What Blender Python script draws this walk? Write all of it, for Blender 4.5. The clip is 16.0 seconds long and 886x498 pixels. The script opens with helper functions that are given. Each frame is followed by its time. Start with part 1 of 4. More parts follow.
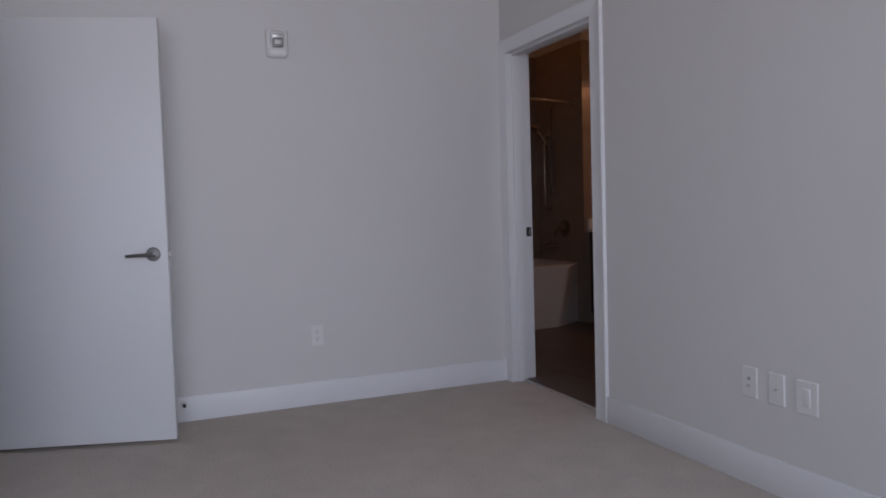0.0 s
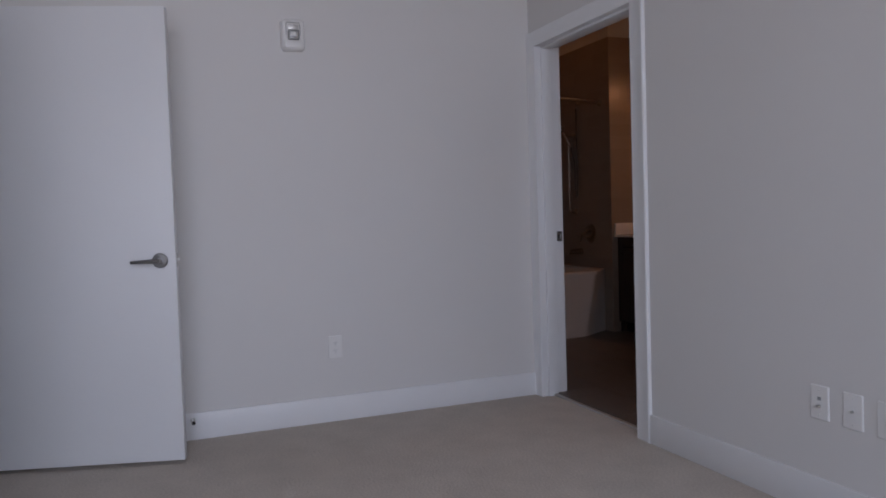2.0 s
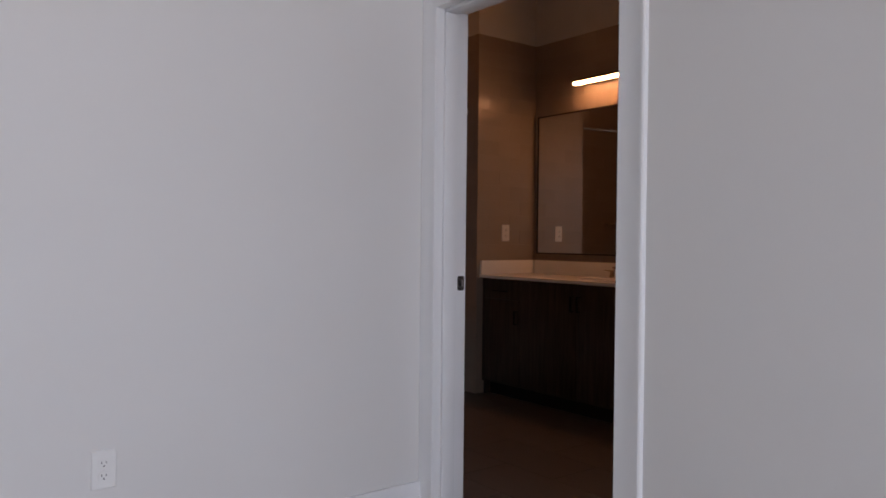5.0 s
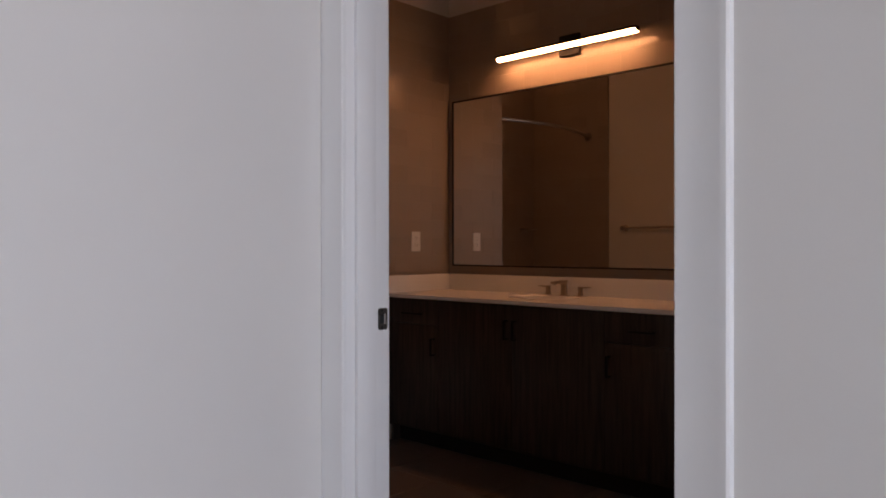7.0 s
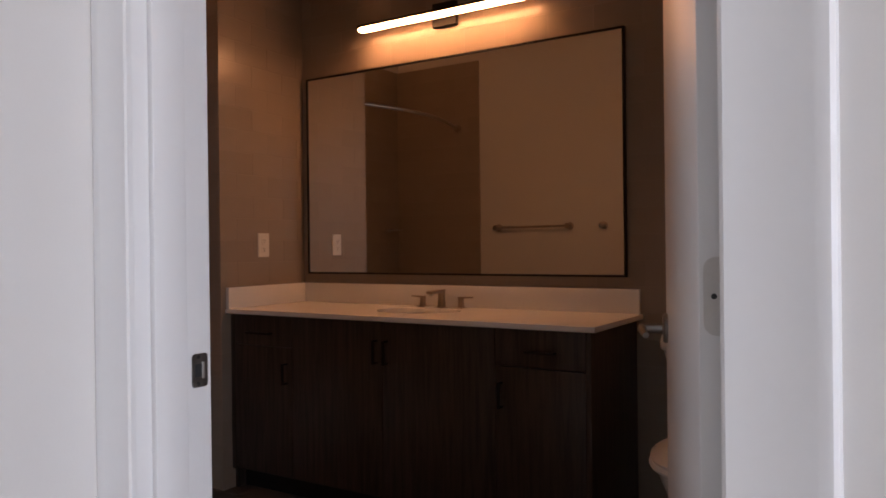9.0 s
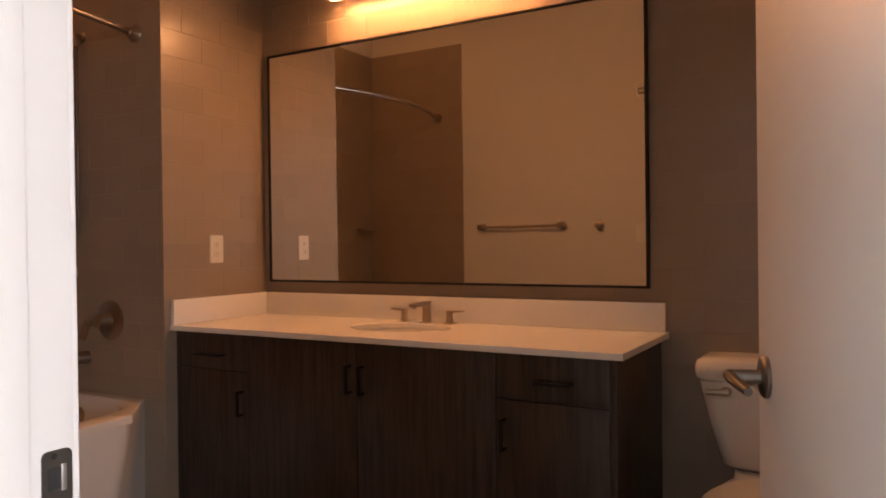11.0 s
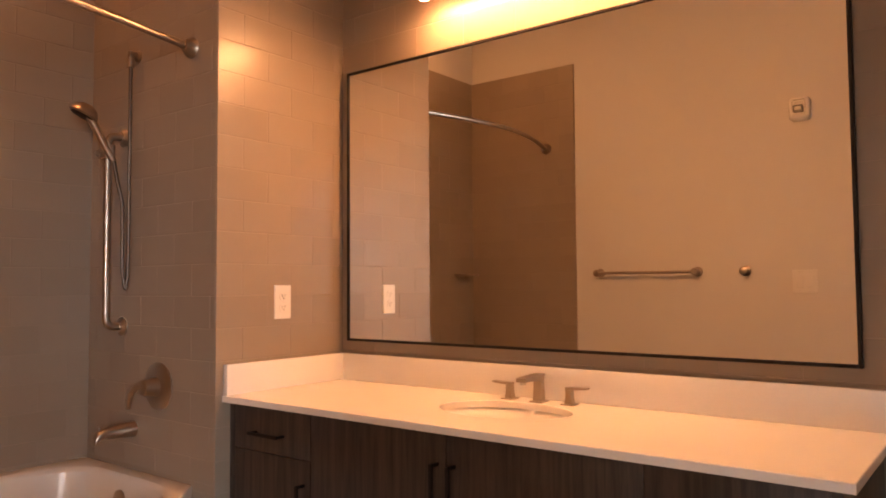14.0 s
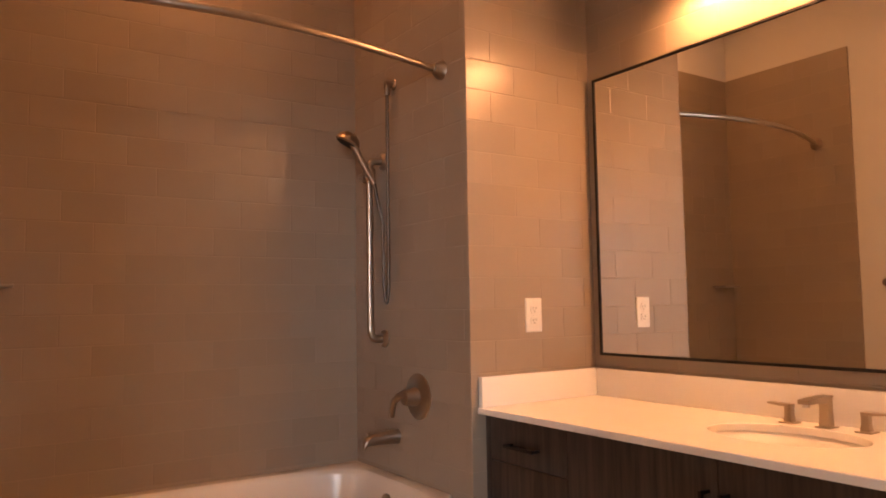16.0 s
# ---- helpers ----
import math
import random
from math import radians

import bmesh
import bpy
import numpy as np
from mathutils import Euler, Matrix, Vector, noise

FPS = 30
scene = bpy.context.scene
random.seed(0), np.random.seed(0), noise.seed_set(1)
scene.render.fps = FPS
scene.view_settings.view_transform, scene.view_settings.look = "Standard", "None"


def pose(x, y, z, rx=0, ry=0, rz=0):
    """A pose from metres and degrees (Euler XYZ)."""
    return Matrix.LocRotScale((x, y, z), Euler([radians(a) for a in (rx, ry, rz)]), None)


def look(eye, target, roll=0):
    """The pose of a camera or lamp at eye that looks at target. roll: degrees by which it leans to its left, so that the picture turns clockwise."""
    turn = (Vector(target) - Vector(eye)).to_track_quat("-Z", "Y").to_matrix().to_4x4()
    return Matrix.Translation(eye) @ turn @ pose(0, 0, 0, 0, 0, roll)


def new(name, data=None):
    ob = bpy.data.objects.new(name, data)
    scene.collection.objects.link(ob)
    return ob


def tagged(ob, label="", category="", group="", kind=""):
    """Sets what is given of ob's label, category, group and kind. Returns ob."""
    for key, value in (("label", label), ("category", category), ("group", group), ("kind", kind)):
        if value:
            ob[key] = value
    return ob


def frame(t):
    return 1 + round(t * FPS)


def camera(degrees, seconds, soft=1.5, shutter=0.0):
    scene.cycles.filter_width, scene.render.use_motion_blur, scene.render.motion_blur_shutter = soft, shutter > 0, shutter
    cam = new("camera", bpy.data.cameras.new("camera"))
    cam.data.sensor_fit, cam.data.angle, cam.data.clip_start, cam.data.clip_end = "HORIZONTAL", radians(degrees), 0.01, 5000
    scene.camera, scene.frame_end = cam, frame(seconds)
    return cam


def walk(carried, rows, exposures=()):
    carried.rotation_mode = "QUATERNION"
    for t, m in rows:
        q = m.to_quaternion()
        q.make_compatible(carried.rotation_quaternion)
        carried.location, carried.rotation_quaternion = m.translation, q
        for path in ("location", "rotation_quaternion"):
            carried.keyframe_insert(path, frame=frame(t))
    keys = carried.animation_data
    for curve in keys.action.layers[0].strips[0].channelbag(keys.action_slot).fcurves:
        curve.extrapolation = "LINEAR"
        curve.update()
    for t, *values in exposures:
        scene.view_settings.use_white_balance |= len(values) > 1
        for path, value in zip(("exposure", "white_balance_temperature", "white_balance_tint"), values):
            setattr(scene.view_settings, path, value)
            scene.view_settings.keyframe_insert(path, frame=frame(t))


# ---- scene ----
cam = camera(61.7, 16.0, soft=1.8)
PATH = [
    (0, (4.081, -2.12, 1.073), (2.239, -1.35, 0.966), -1.7),
    (0.5, (4.095, -2.107, 1.06), (2.206, -1.458, 0.96), -1.6),
    (1, (4.055, -2.084, 1.058), (2.149, -1.485, 0.962), -1.3),
    (1.5, (3.975, -2.09, 1.072), (2.079, -1.462, 0.968), -1.2),
    (2, (3.806, -2.084, 1.056), (1.95, -1.344, 0.968), -1.8),
    (2.5, (3.595, -1.983, 1.051), (1.767, -1.173, 0.99), -2.2),
    (3, (3.371, -1.932, 1.092), (1.566, -1.071, 1.055), -1.9),
    (3.5, (3.155, -1.886, 1.062), (1.385, -0.955, 1.053), -2.1),
    (4, (2.922, -1.888, 1.082), (1.225, -0.829, 1.073), -1.6),
    (6.5, (1.692, -1.34, 1.103), (0.219, 0.055, 1.084), 1.14),
    (7, (1.546, -1.208, 1.11), (0.166, 0.271, 1.106), -0.07),
    (7.5, (1.359, -1.092, 1.112), (0.182, 0.533, 1.112), 0.08),
    (8, (1.249, -1.006, 1.109), (0.217, 0.675, 1.096), -0.49),
    (8.5, (1.18, -0.905, 1.103), (0.113, 0.862, 1.086), -0.58),
    (9, (1.116, -0.734, 1.128), (0.03, 1.004, 1.122), -0.67),
    (11.5, (0.733, -0.204, 1.166), (-0.268, 1.562, 1.154), -0.69),
    (12, (0.666, -0.039, 1.179), (-0.352, 1.683, 1.187), -0.4),
    (12.5, (0.586, 0.066, 1.173), (-0.443, 1.78, 1.213), -0.2),
    (13, (0.528, 0.122, 1.173), (-0.525, 1.821, 1.238), -0.1),
    (13.5, (0.488, 0.173, 1.183), (-0.636, 1.825, 1.264), -0.2),
    (14, (0.457, 0.187, 1.197), (-0.763, 1.768, 1.297), -0.4),
    (14.5, (0.438, 0.238, 1.188), (-0.925, 1.696, 1.32), -1.3),
    (15, (0.421, 0.244, 1.19), (-1.068, 1.57, 1.34), -1.5),
    (15.5, (0.417, 0.242, 1.189), (-1.179, 1.436, 1.349), -1.4),
    (16, (0.402, 0.208, 1.186), (-1.257, 1.315, 1.336), -0.9),
]
EXPOSURES = [(0, -0.1, 5900, 13), (2.0, -0.12, 5900, 13), (3.0, -0.1, 6050, 13), (4.0, 0.22, 6100, 12), (6.5, 0.65, 6200, 11), (9.2, 1.15, 6250, 11), (11.3, 2.32, 7150, 10), (12.5, 3.14, 7080, 9), (16, 3.14, 6950, 9)]
walk(cam, [(t, look(eye, target, roll)) for t, eye, target, roll in PATH], EXPOSURES)

# ---- plan, in metres ----
YT = 0.148                      # bathroom face of the door wall (bedroom face: y = 0)
YV = 2.193                      # vanity wall
XW, YP = -1.575, 1.630          # wing wall face, plumbing wall face
XT = -2.38                      # long tub wall
XTE = -1.622                    # end of the tiles on the door wall
XR = 1.30                       # bathroom wall behind the toilet
XE, YS = 5.20, -2.80            # bedroom window wall and far wall
YF, XN, TS = -5.4, 1.75, 0.168      # far wall, nook corner, thickness of the doorway's wall
HB, HC = 2.92, 2.90             # ceilings
OX0, OX1, OZ = 0.082, 0.969, 1.996    # bathroom door opening
BX0, BX1, BZ = 0.088, 0.960, 2.002    # bedroom door opening in the south wall
TILE_W, TILE_H, GROUT, TILE_Z = 0.205, 0.105, 0.0028, 1.066
TILE_TOP = TILE_Z + 14 * TILE_H

# ---- world and lights ----
world = bpy.data.worlds.new("sky")
scene.world = world
world.use_nodes = True
wn = world.node_tree.nodes
sky = wn.new("ShaderNodeTexSky")
sky.sky_type, sky.sun_disc = "NISHITA", False
sky.sun_elevation, sky.sun_rotation = radians(48), radians(60)
world.node_tree.links.new(sky.outputs["Color"], wn["Background"].inputs["Color"])
wn["Background"].inputs["Strength"].default_value = 0.08


def area(name, m, sx, sy, watts, colour):
    lamp = bpy.data.lights.new(name, "AREA")
    lamp.shape, lamp.size, lamp.size_y, lamp.energy, lamp.color = "RECTANGLE", sx, sy, watts, colour
    ob = new(name, lamp)
    ob.matrix_world = m
    return ob


# daylight through the bedroom window: sky from above, warmer light off the ground from below
for name, drop, watts, colour in (("window_skylight", -0.90, 31, (0.76, 0.88, 1.10)), ("window_groundlight", 0.90, 19, (1.15, 0.91, 0.74))):
    lamp = area(name, look((XE + 0.03, -2.30, 1.60), (XE - 2.0, -2.25, 1.60 + drop)), 3.1, 1.85, watts, colour)
    lamp.data.spread = radians(140)

# ---- materials ----


def material(name, colour, rough=0.5, metal=0.0, scale=40.0, vary=0.06, bump=0.05, stain=0.05, stain_scale=1.5, coat=0.0, random_vary=0.0, stretch=(1, 1, 1), spec=0.5, bump_dist=0.002):
    m = bpy.data.materials.new(name)
    m.use_nodes = True
    n, l = m.node_tree.nodes, m.node_tree.links
    b = n["Principled BSDF"]
    b.inputs["Roughness"].default_value, b.inputs["Metallic"].default_value = rough, metal
    b.inputs["Specular IOR Level"].default_value = spec
    b.inputs["Coat Weight"].default_value = coat
    tc, mp = n.new("ShaderNodeTexCoord"), n.new("ShaderNodeMapping")
    mp.inputs["Scale"].default_value = stretch
    l.new(tc.outputs["Object"], mp.inputs["Vector"])
    fine, coarse = n.new("ShaderNodeTexNoise"), n.new("ShaderNodeTexNoise")
    fine.inputs["Scale"].default_value, coarse.inputs["Scale"].default_value = scale, stain_scale
    fine.inputs["Detail"].default_value, coarse.inputs["Detail"].default_value = 3.0, 4.0
    l.new(mp.outputs["Vector"], fine.inputs["Vector"])
    l.new(mp.outputs["Vector"], coarse.inputs["Vector"])
    value = n.new("ShaderNodeMath")
    value.operation = "MULTIPLY_ADD"
    l.new(fine.outputs["Fac"], value.inputs[0])
    value.inputs[1].default_value, value.inputs[2].default_value = 2 * vary, 1 - vary
    second = n.new("ShaderNodeMath")
    second.operation = "MULTIPLY_ADD"
    l.new(coarse.outputs["Fac"], second.inputs[0])
    second.inputs[1].default_value, second.inputs[2].default_value = 2 * stain, -stain
    total = n.new("ShaderNodeMath")
    l.new(value.outputs[0], total.inputs[0])
    l.new(second.outputs[0], total.inputs[1])
    last = total
    if random_vary:
        info, mul, add = n.new("ShaderNodeObjectInfo"), n.new("ShaderNodeMath"), n.new("ShaderNodeMath")
        mul.operation = "MULTIPLY_ADD"
        l.new(info.outputs["Random"], mul.inputs[0])
        mul.inputs[1].default_value, mul.inputs[2].default_value = 2 * random_vary, -random_vary
        l.new(total.outputs[0], add.inputs[0])
        l.new(mul.outputs[0], add.inputs[1])
        last = add
    hsv = n.new("ShaderNodeHueSaturation")
    hsv.inputs["Color"].default_value = (*colour, 1)
    l.new(last.outputs[0], hsv.inputs["Value"])
    l.new(hsv.outputs["Color"], b.inputs["Base Color"])
    if bump:
        bp = n.new("ShaderNodeBump")
        bp.inputs["Strength"].default_value, bp.inputs["Distance"].default_value = bump, bump_dist
        l.new(fine.outputs["Fac"], bp.inputs["Height"])
        l.new(bp.outputs["Normal"], b.inputs["Normal"])
    rr = n.new("ShaderNodeMath")
    rr.operation = "MULTIPLY_ADD"
    l.new(coarse.outputs["Fac"], rr.inputs[0])
    rr.inputs[1].default_value, rr.inputs[2].default_value = 0.12 * rough, 0.94 * rough
    l.new(rr.outputs[0], b.inputs["Roughness"])
    return m


def wood(name, dark, light, rough, along=(14, 14, 0.8), scale=4.0, random_vary=0.0):
    m = material(name, light, rough, scale=60, bump=0.08)
    n, l = m.node_tree.nodes, m.node_tree.links
    tc, mp = n.new("ShaderNodeTexCoord"), n.new("ShaderNodeMapping")
    mp.inputs["Scale"].default_value = along
    l.new(tc.outputs["Object"], mp.inputs["Vector"])
    a = n.new("ShaderNodeTexNoise")
    a.inputs["Scale"].default_value, a.inputs["Detail"].default_value, a.inputs["Roughness"].default_value = scale, 7, 0.62
    a.inputs["Distortion"].default_value = 0.4
    l.new(mp.outputs["Vector"], a.inputs["Vector"])
    ramp = n.new("ShaderNodeValToRGB")
    ramp.color_ramp.elements[0].position, ramp.color_ramp.elements[1].position = 0.34, 0.68
    ramp.color_ramp.elements[0].color, ramp.color_ramp.elements[1].color = (*dark, 1), (*light, 1)
    l.new(a.outputs["Fac"], ramp.inputs["Fac"])
    hsv = [x for x in n if x.type == "HUE_SAT"][0]
    l.new(ramp.outputs["Color"], hsv.inputs["Color"])
    bp = [x for x in n if x.type == "BUMP"][0]
    l.new(a.outputs["Fac"], bp.inputs["Height"])
    return m


PAINT = material("wall_paint", (0.68, 0.664, 0.642), 0.62, scale=260, vary=0.015, bump=0.12, stain=0.025, stain_scale=0.9, spec=0.35, bump_dist=0.0008)
CEIL = material("ceiling_paint", (0.74, 0.73, 0.71), 0.8, scale=200, vary=0.015, bump=0.1, stain=0.02)
TRIM = material("trim_paint", (0.79, 0.79, 0.79), 0.44, scale=90, vary=0.01, bump=0.04, stain=0.02, spec=0.5)
DOOR = material("door_paint", (0.72, 0.72, 0.72), 0.46, scale=120, vary=0.012, bump=0.05, stain=0.02)
CARPET = material("carpet_pile", (0.52, 0.468, 0.41), 0.95, scale=95, vary=0.22, bump=0.8, stain=0.13, stain_scale=6.0, spec=0.1, bump_dist=0.004)
TILE = material("glazed_tile", (0.305, 0.251, 0.200), 0.28, scale=9, vary=0.03, bump=0.035, stain=0.03, stain_scale=3, random_vary=0.045, bump_dist=0.01)
GROUT_M = material("grout", (0.345, 0.285, 0.228), 0.85, scale=150, vary=0.08, bump=0.3, stain=0.08)
FLOOR_TILE = material("floor_tile", (0.11, 0.09, 0.078), 0.38, scale=30, vary=0.08, bump=0.05, stain=0.12, stain_scale=4, random_vary=0.05)
QUARTZ = material("white_quartz", (0.86, 0.85, 0.825), 0.22, scale=220, vary=0.03, bump=0.0, stain=0.02, stain_scale=5)
PORCELAIN = material("porcelain", (0.82, 0.81, 0.79), 0.10, scale=10, vary=0.008, bump=0.0, stain=0.012, coat=0.4)
BASIN = material("matt_porcelain", (0.82, 0.805, 0.78), 0.34, scale=10, vary=0.008, bump=0.0, stain=0.012)
ACRYLIC = material("tub_enamel", (0.74, 0.725, 0.70), 0.26, scale=10, vary=0.008, bump=0.01, stain=0.015)
PLASTIC = material("white_plastic", (0.76, 0.75, 0.73), 0.35, scale=60, vary=0.01, bump=0.02, stain=0.01)
NICKEL = material("brushed_nickel", (0.42, 0.36, 0.305), 0.31, 1.0, scale=300, vary=0.05, bump=0.03, stain=0.05, stretch=(1, 1, 0.1))
LEVER = material("satin_door_lever", (0.27, 0.265, 0.26), 0.30, 1.0, scale=300, vary=0.05, bump=0.03)
HOSE = material("woven_metal_hose", (0.17, 0.145, 0.125), 0.42, 1.0, scale=500, vary=0.15, bump=0.3)
STEEL = material("satin_steel", (0.60, 0.59, 0.57), 0.45, 1.0, scale=300, vary=0.05, bump=0.03)
STRIKE = material("dark_strike_steel", (0.16, 0.15, 0.14), 0.42, 1.0, scale=200, vary=0.1, bump=0.05)
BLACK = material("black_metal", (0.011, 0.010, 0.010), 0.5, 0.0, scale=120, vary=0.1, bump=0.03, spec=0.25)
DARK = material("dark_slot", (0.02, 0.02, 0.02), 0.7, bump=0.0)
RUBBER = material("black_rubber", (0.025, 0.025, 0.025), 0.75, bump=0.1)
CLEAR = material("strobe_lens", (0.24, 0.24, 0.235), 0.12, scale=120, vary=0.15, bump=0.3, spec=0.8)
# for screw slots, the cable jack and the alarm hood's painted shadow line
PLAIN_GREY = material("plain_grey", (0.30, 0.30, 0.30), 0.6, bump=0.0)
VANITY = wood("vanity_laminate", (0.017, 0.012, 0.010), (0.068, 0.047, 0.037), 0.44)
HALL_WOOD = wood("dark_floor_wood", (0.018, 0.015, 0.014), (0.055, 0.046, 0.041), 0.35, along=(0.8, 14, 14))
MIRROR = material("mirror_glass", (0.86, 0.87, 0.86), 0.0, 1.0, scale=5, vary=0.0, bump=0.0, stain=0.0)
MIRROR.node_tree.nodes["Principled BSDF"].inputs["Roughness"].default_value = 0.0
for link in list(MIRROR.node_tree.links):
    if link.to_socket.name == "Roughness":
        MIRROR.node_tree.links.remove(link)

GLASS = bpy.data.materials.new("window_glass")
GLASS.use_nodes = True
GLASS.node_tree.nodes["Principled BSDF"].inputs["Transmission Weight"].default_value = 1.0
GLASS.node_tree.nodes["Principled BSDF"].inputs["Roughness"].default_value = 0.0

GLOW = bpy.data.materials.new("lamp_diffuser")
GLOW.use_nodes = True
gb = GLOW.node_tree.nodes["Principled BSDF"]
gb.inputs["Base Color"].default_value = (0.9, 0.88, 0.84, 1)
gb.inputs["Emission Color"].default_value = (1.0, 0.415, 0.165, 1)
gb.inputs["Emission Strength"].default_value = 28.0
DOWN = GLOW.copy()
DOWN.name = "downlight_lens"
DOWN.node_tree.nodes["Principled BSDF"].inputs["Emission Color"].default_value = (1.0, 0.365, 0.12, 1)
DOWN.node_tree.nodes["Principled BSDF"].inputs["Emission Strength"].default_value = 14.0

# ---- mesh helpers ----


def box(bm, x0, x1, y0, y1, z0, z1, bevel=0.0, segs=2):
    c = Vector(((x0 + x1) / 2, (y0 + y1) / 2, (z0 + z1) / 2))
    r = bmesh.ops.create_cube(bm, size=1, matrix=Matrix.Translation(c) @ Matrix.Diagonal((x1 - x0, y1 - y0, z1 - z0, 1)))
    if bevel:
        edges = list({e for v in r["verts"] for e in v.link_edges})
        bmesh.ops.bevel(bm, geom=edges, offset=bevel, segments=segs, profile=0.5, affect="EDGES")
    return r


def boxes(*specs, bevel=0.0, segs=2):
    bm = bmesh.new()
    for s in specs:
        box(bm, *s, bevel=bevel, segs=segs)
    return bm


def tube(points, radius, segs=14, bm=None):
    """A round bar along points; radius: one number or one for each point."""
    bm = bm or bmesh.new()
    pts = [Vector(p) for p in points]
    radii = radius if isinstance(radius, (list, tuple)) else [radius] * len(pts)
    rings, up = [], None
    for i, p in enumerate(pts):
        d = (pts[min(i + 1, len(pts) - 1)] - pts[max(i - 1, 0)])
        if d.length < 1e-9:
            d = Vector((0, 0, 1))
        d.normalize()
        if up is None:
            up = d.orthogonal().normalized()
        up = (up - d * up.dot(d)).normalized()
        side = d.cross(up)
        rings.append([bm.verts.new(p + radii[i] * (math.cos(a) * up + math.sin(a) * side)) for a in (2 * math.pi * k / segs for k in range(segs))])
    for a, b in zip(rings, rings[1:]):
        for k in range(segs):
            bm.faces.new((a[k], a[(k + 1) % segs], b[(k + 1) % segs], b[k]))
    bm.faces.new(list(reversed(rings[0])))
    bm.faces.new(rings[-1])
    return bm


def lathe(profile, axis_from, axis_to, segs=28, bm=None):
    """A turned shape: profile of (distance along the axis, radius)."""
    a, b = Vector(axis_from), Vector(axis_to)
    d = (b - a).normalized()
    bm = bm or bmesh.new()
    u = d.orthogonal().normalized()
    v = d.cross(u)
    rings = [[bm.verts.new(a + d * s + r * (math.cos(t) * u + math.sin(t) * v)) for t in (2 * math.pi * k / segs for k in range(segs))] for s, r in profile]
    for p, q in zip(rings, rings[1:]):
        for k in range(segs):
            bm.faces.new((p[k], p[(k + 1) % segs], q[(k + 1) % segs], q[k]))
    bm.faces.new(list(reversed(rings[0])))
    bm.faces.new(rings[-1])
    return bm


def loft(rings, close_start=True, close_end=True, bm=None):
    bm = bm or bmesh.new()
    vs = [[bm.verts.new(p) for p in ring] for ring in rings]
    n = len(vs[0])
    for p, q in zip(vs, vs[1:]):
        for k in range(n):
            bm.faces.new((p[k], p[(k + 1) % n], q[(k + 1) % n], q[k]))
    if close_start:
        bm.faces.new(list(reversed(vs[0])))
    if close_end:
        bm.faces.new(vs[-1])
    return bm


def rounded(cx, cy, hx, hy, r, z, n=6):
    """A rounded rectangle in the plane z."""
    out = []
    for sx, sy, a0 in ((1, 1, 0), (-1, 1, 90), (-1, -1, 180), (1, -1, 270)):
        for k in range(n + 1):
            a = radians(a0 + 90 * k / n)
            out.append((cx + sx * (hx - r) + r * math.cos(a), cy + sy * (hy - r) + r * math.sin(a), z))
    return out


def arc(p0, p1, p2, n=8):
    p0, p1, p2 = Vector(p0), Vector(p1), Vector(p2)
    return [(1 - t) ** 2 * p0 + 2 * t * (1 - t) * p1 + t * t * p2 for t in (k / n for k in range(n + 1))]


def finish(name, bm, mat, smooth=None):
    me = bpy.data.meshes.new(name)
    bmesh.ops.recalc_face_normals(bm, faces=bm.faces)
    if smooth is not None:
        lim = radians(smooth)
        for f in bm.faces:
            f.smooth = True
        for e in bm.edges:
            if len(e.link_faces) == 2 and e.calc_face_angle(0) > lim:
                e.smooth = False
    bm.to_mesh(me)
    bm.free()
    me.materials.append(mat)
    return me


def part(name, bm, mat, parent, label="", smooth=40, m=None):
    ob = new(name, finish(name, bm, mat, smooth))
    ob.parent = parent
    if m is not None:
        ob.matrix_basis = m
    if label:
        ob["label"] = label
    return ob


def thing(name, label, category, at=None, group="", kind=""):
    ob = new(name)
    ob.empty_display_size = 0.1
    if at is not None:
        ob.matrix_basis = at
    return tagged(ob, label, category, group, kind)


def solid(name, bm, mat, label, category, group="", kind="", smooth=None, at=None):
    ob = new(name, finish(name, bm, mat, smooth))
    if at is not None:
        ob.matrix_basis = at
    return tagged(ob, label, category, group, kind)


# ---- setting: floors, walls, ceilings ----
floor = solid("floor", boxes((0.0, XN, YS - 0.015, 0.0, -0.06, 0.0), (XN, XE, YF, 0.0, -0.06, 0.0), (OX0 - 0.02, OX1 + 0.02, 0.0, 0.075, -0.06, 0.0)), CARPET, "beige cut-pile carpet over the bedroom floor", "floor", kind="structure")
wall_b = solid("wall_west", boxes((-0.13, 0, YS, 0.0, -0.05, HB)), PAINT, "off-white painted bedroom wall", "wall", kind="structure")
wall_d = solid("wall_north", boxes((XT - 0.12, OX0 - 0.02, 0, YT, -0.05, HB), (OX1 + 0.02, XE + 0.2, 0, YT, -0.05, HB), (OX0 - 0.02, OX1 + 0.02, 0, YT, OZ + 0.02, HB)),
               PAINT, "off-white painted wall between bedroom and bathroom", "wall", kind="structure")
wall_s = solid("wall_south", boxes((-0.13, BX0 - 0.02, YS - TS, YS, -0.05, HB), (BX1 + 0.02, XN, YS - TS, YS, -0.05, HB), (BX0 - 0.02, BX1 + 0.02, YS - TS, YS, BZ + 0.02, HB)),
               PAINT, "off-white painted bedroom wall with a doorway", "wall", kind="structure")
solid("wall_far", boxes((XN - 0.13, XN, YF, YS - TS, -0.05, HB), (XN - 0.13, XE + 0.2, YF - 0.13, YF, -0.05, HB)), PAINT, "plain off-white painted bedroom walls", "wall", kind="structure")
WY0, WY1, WZ0, WZ1 = -3.90, -0.70, 0.60, 2.60
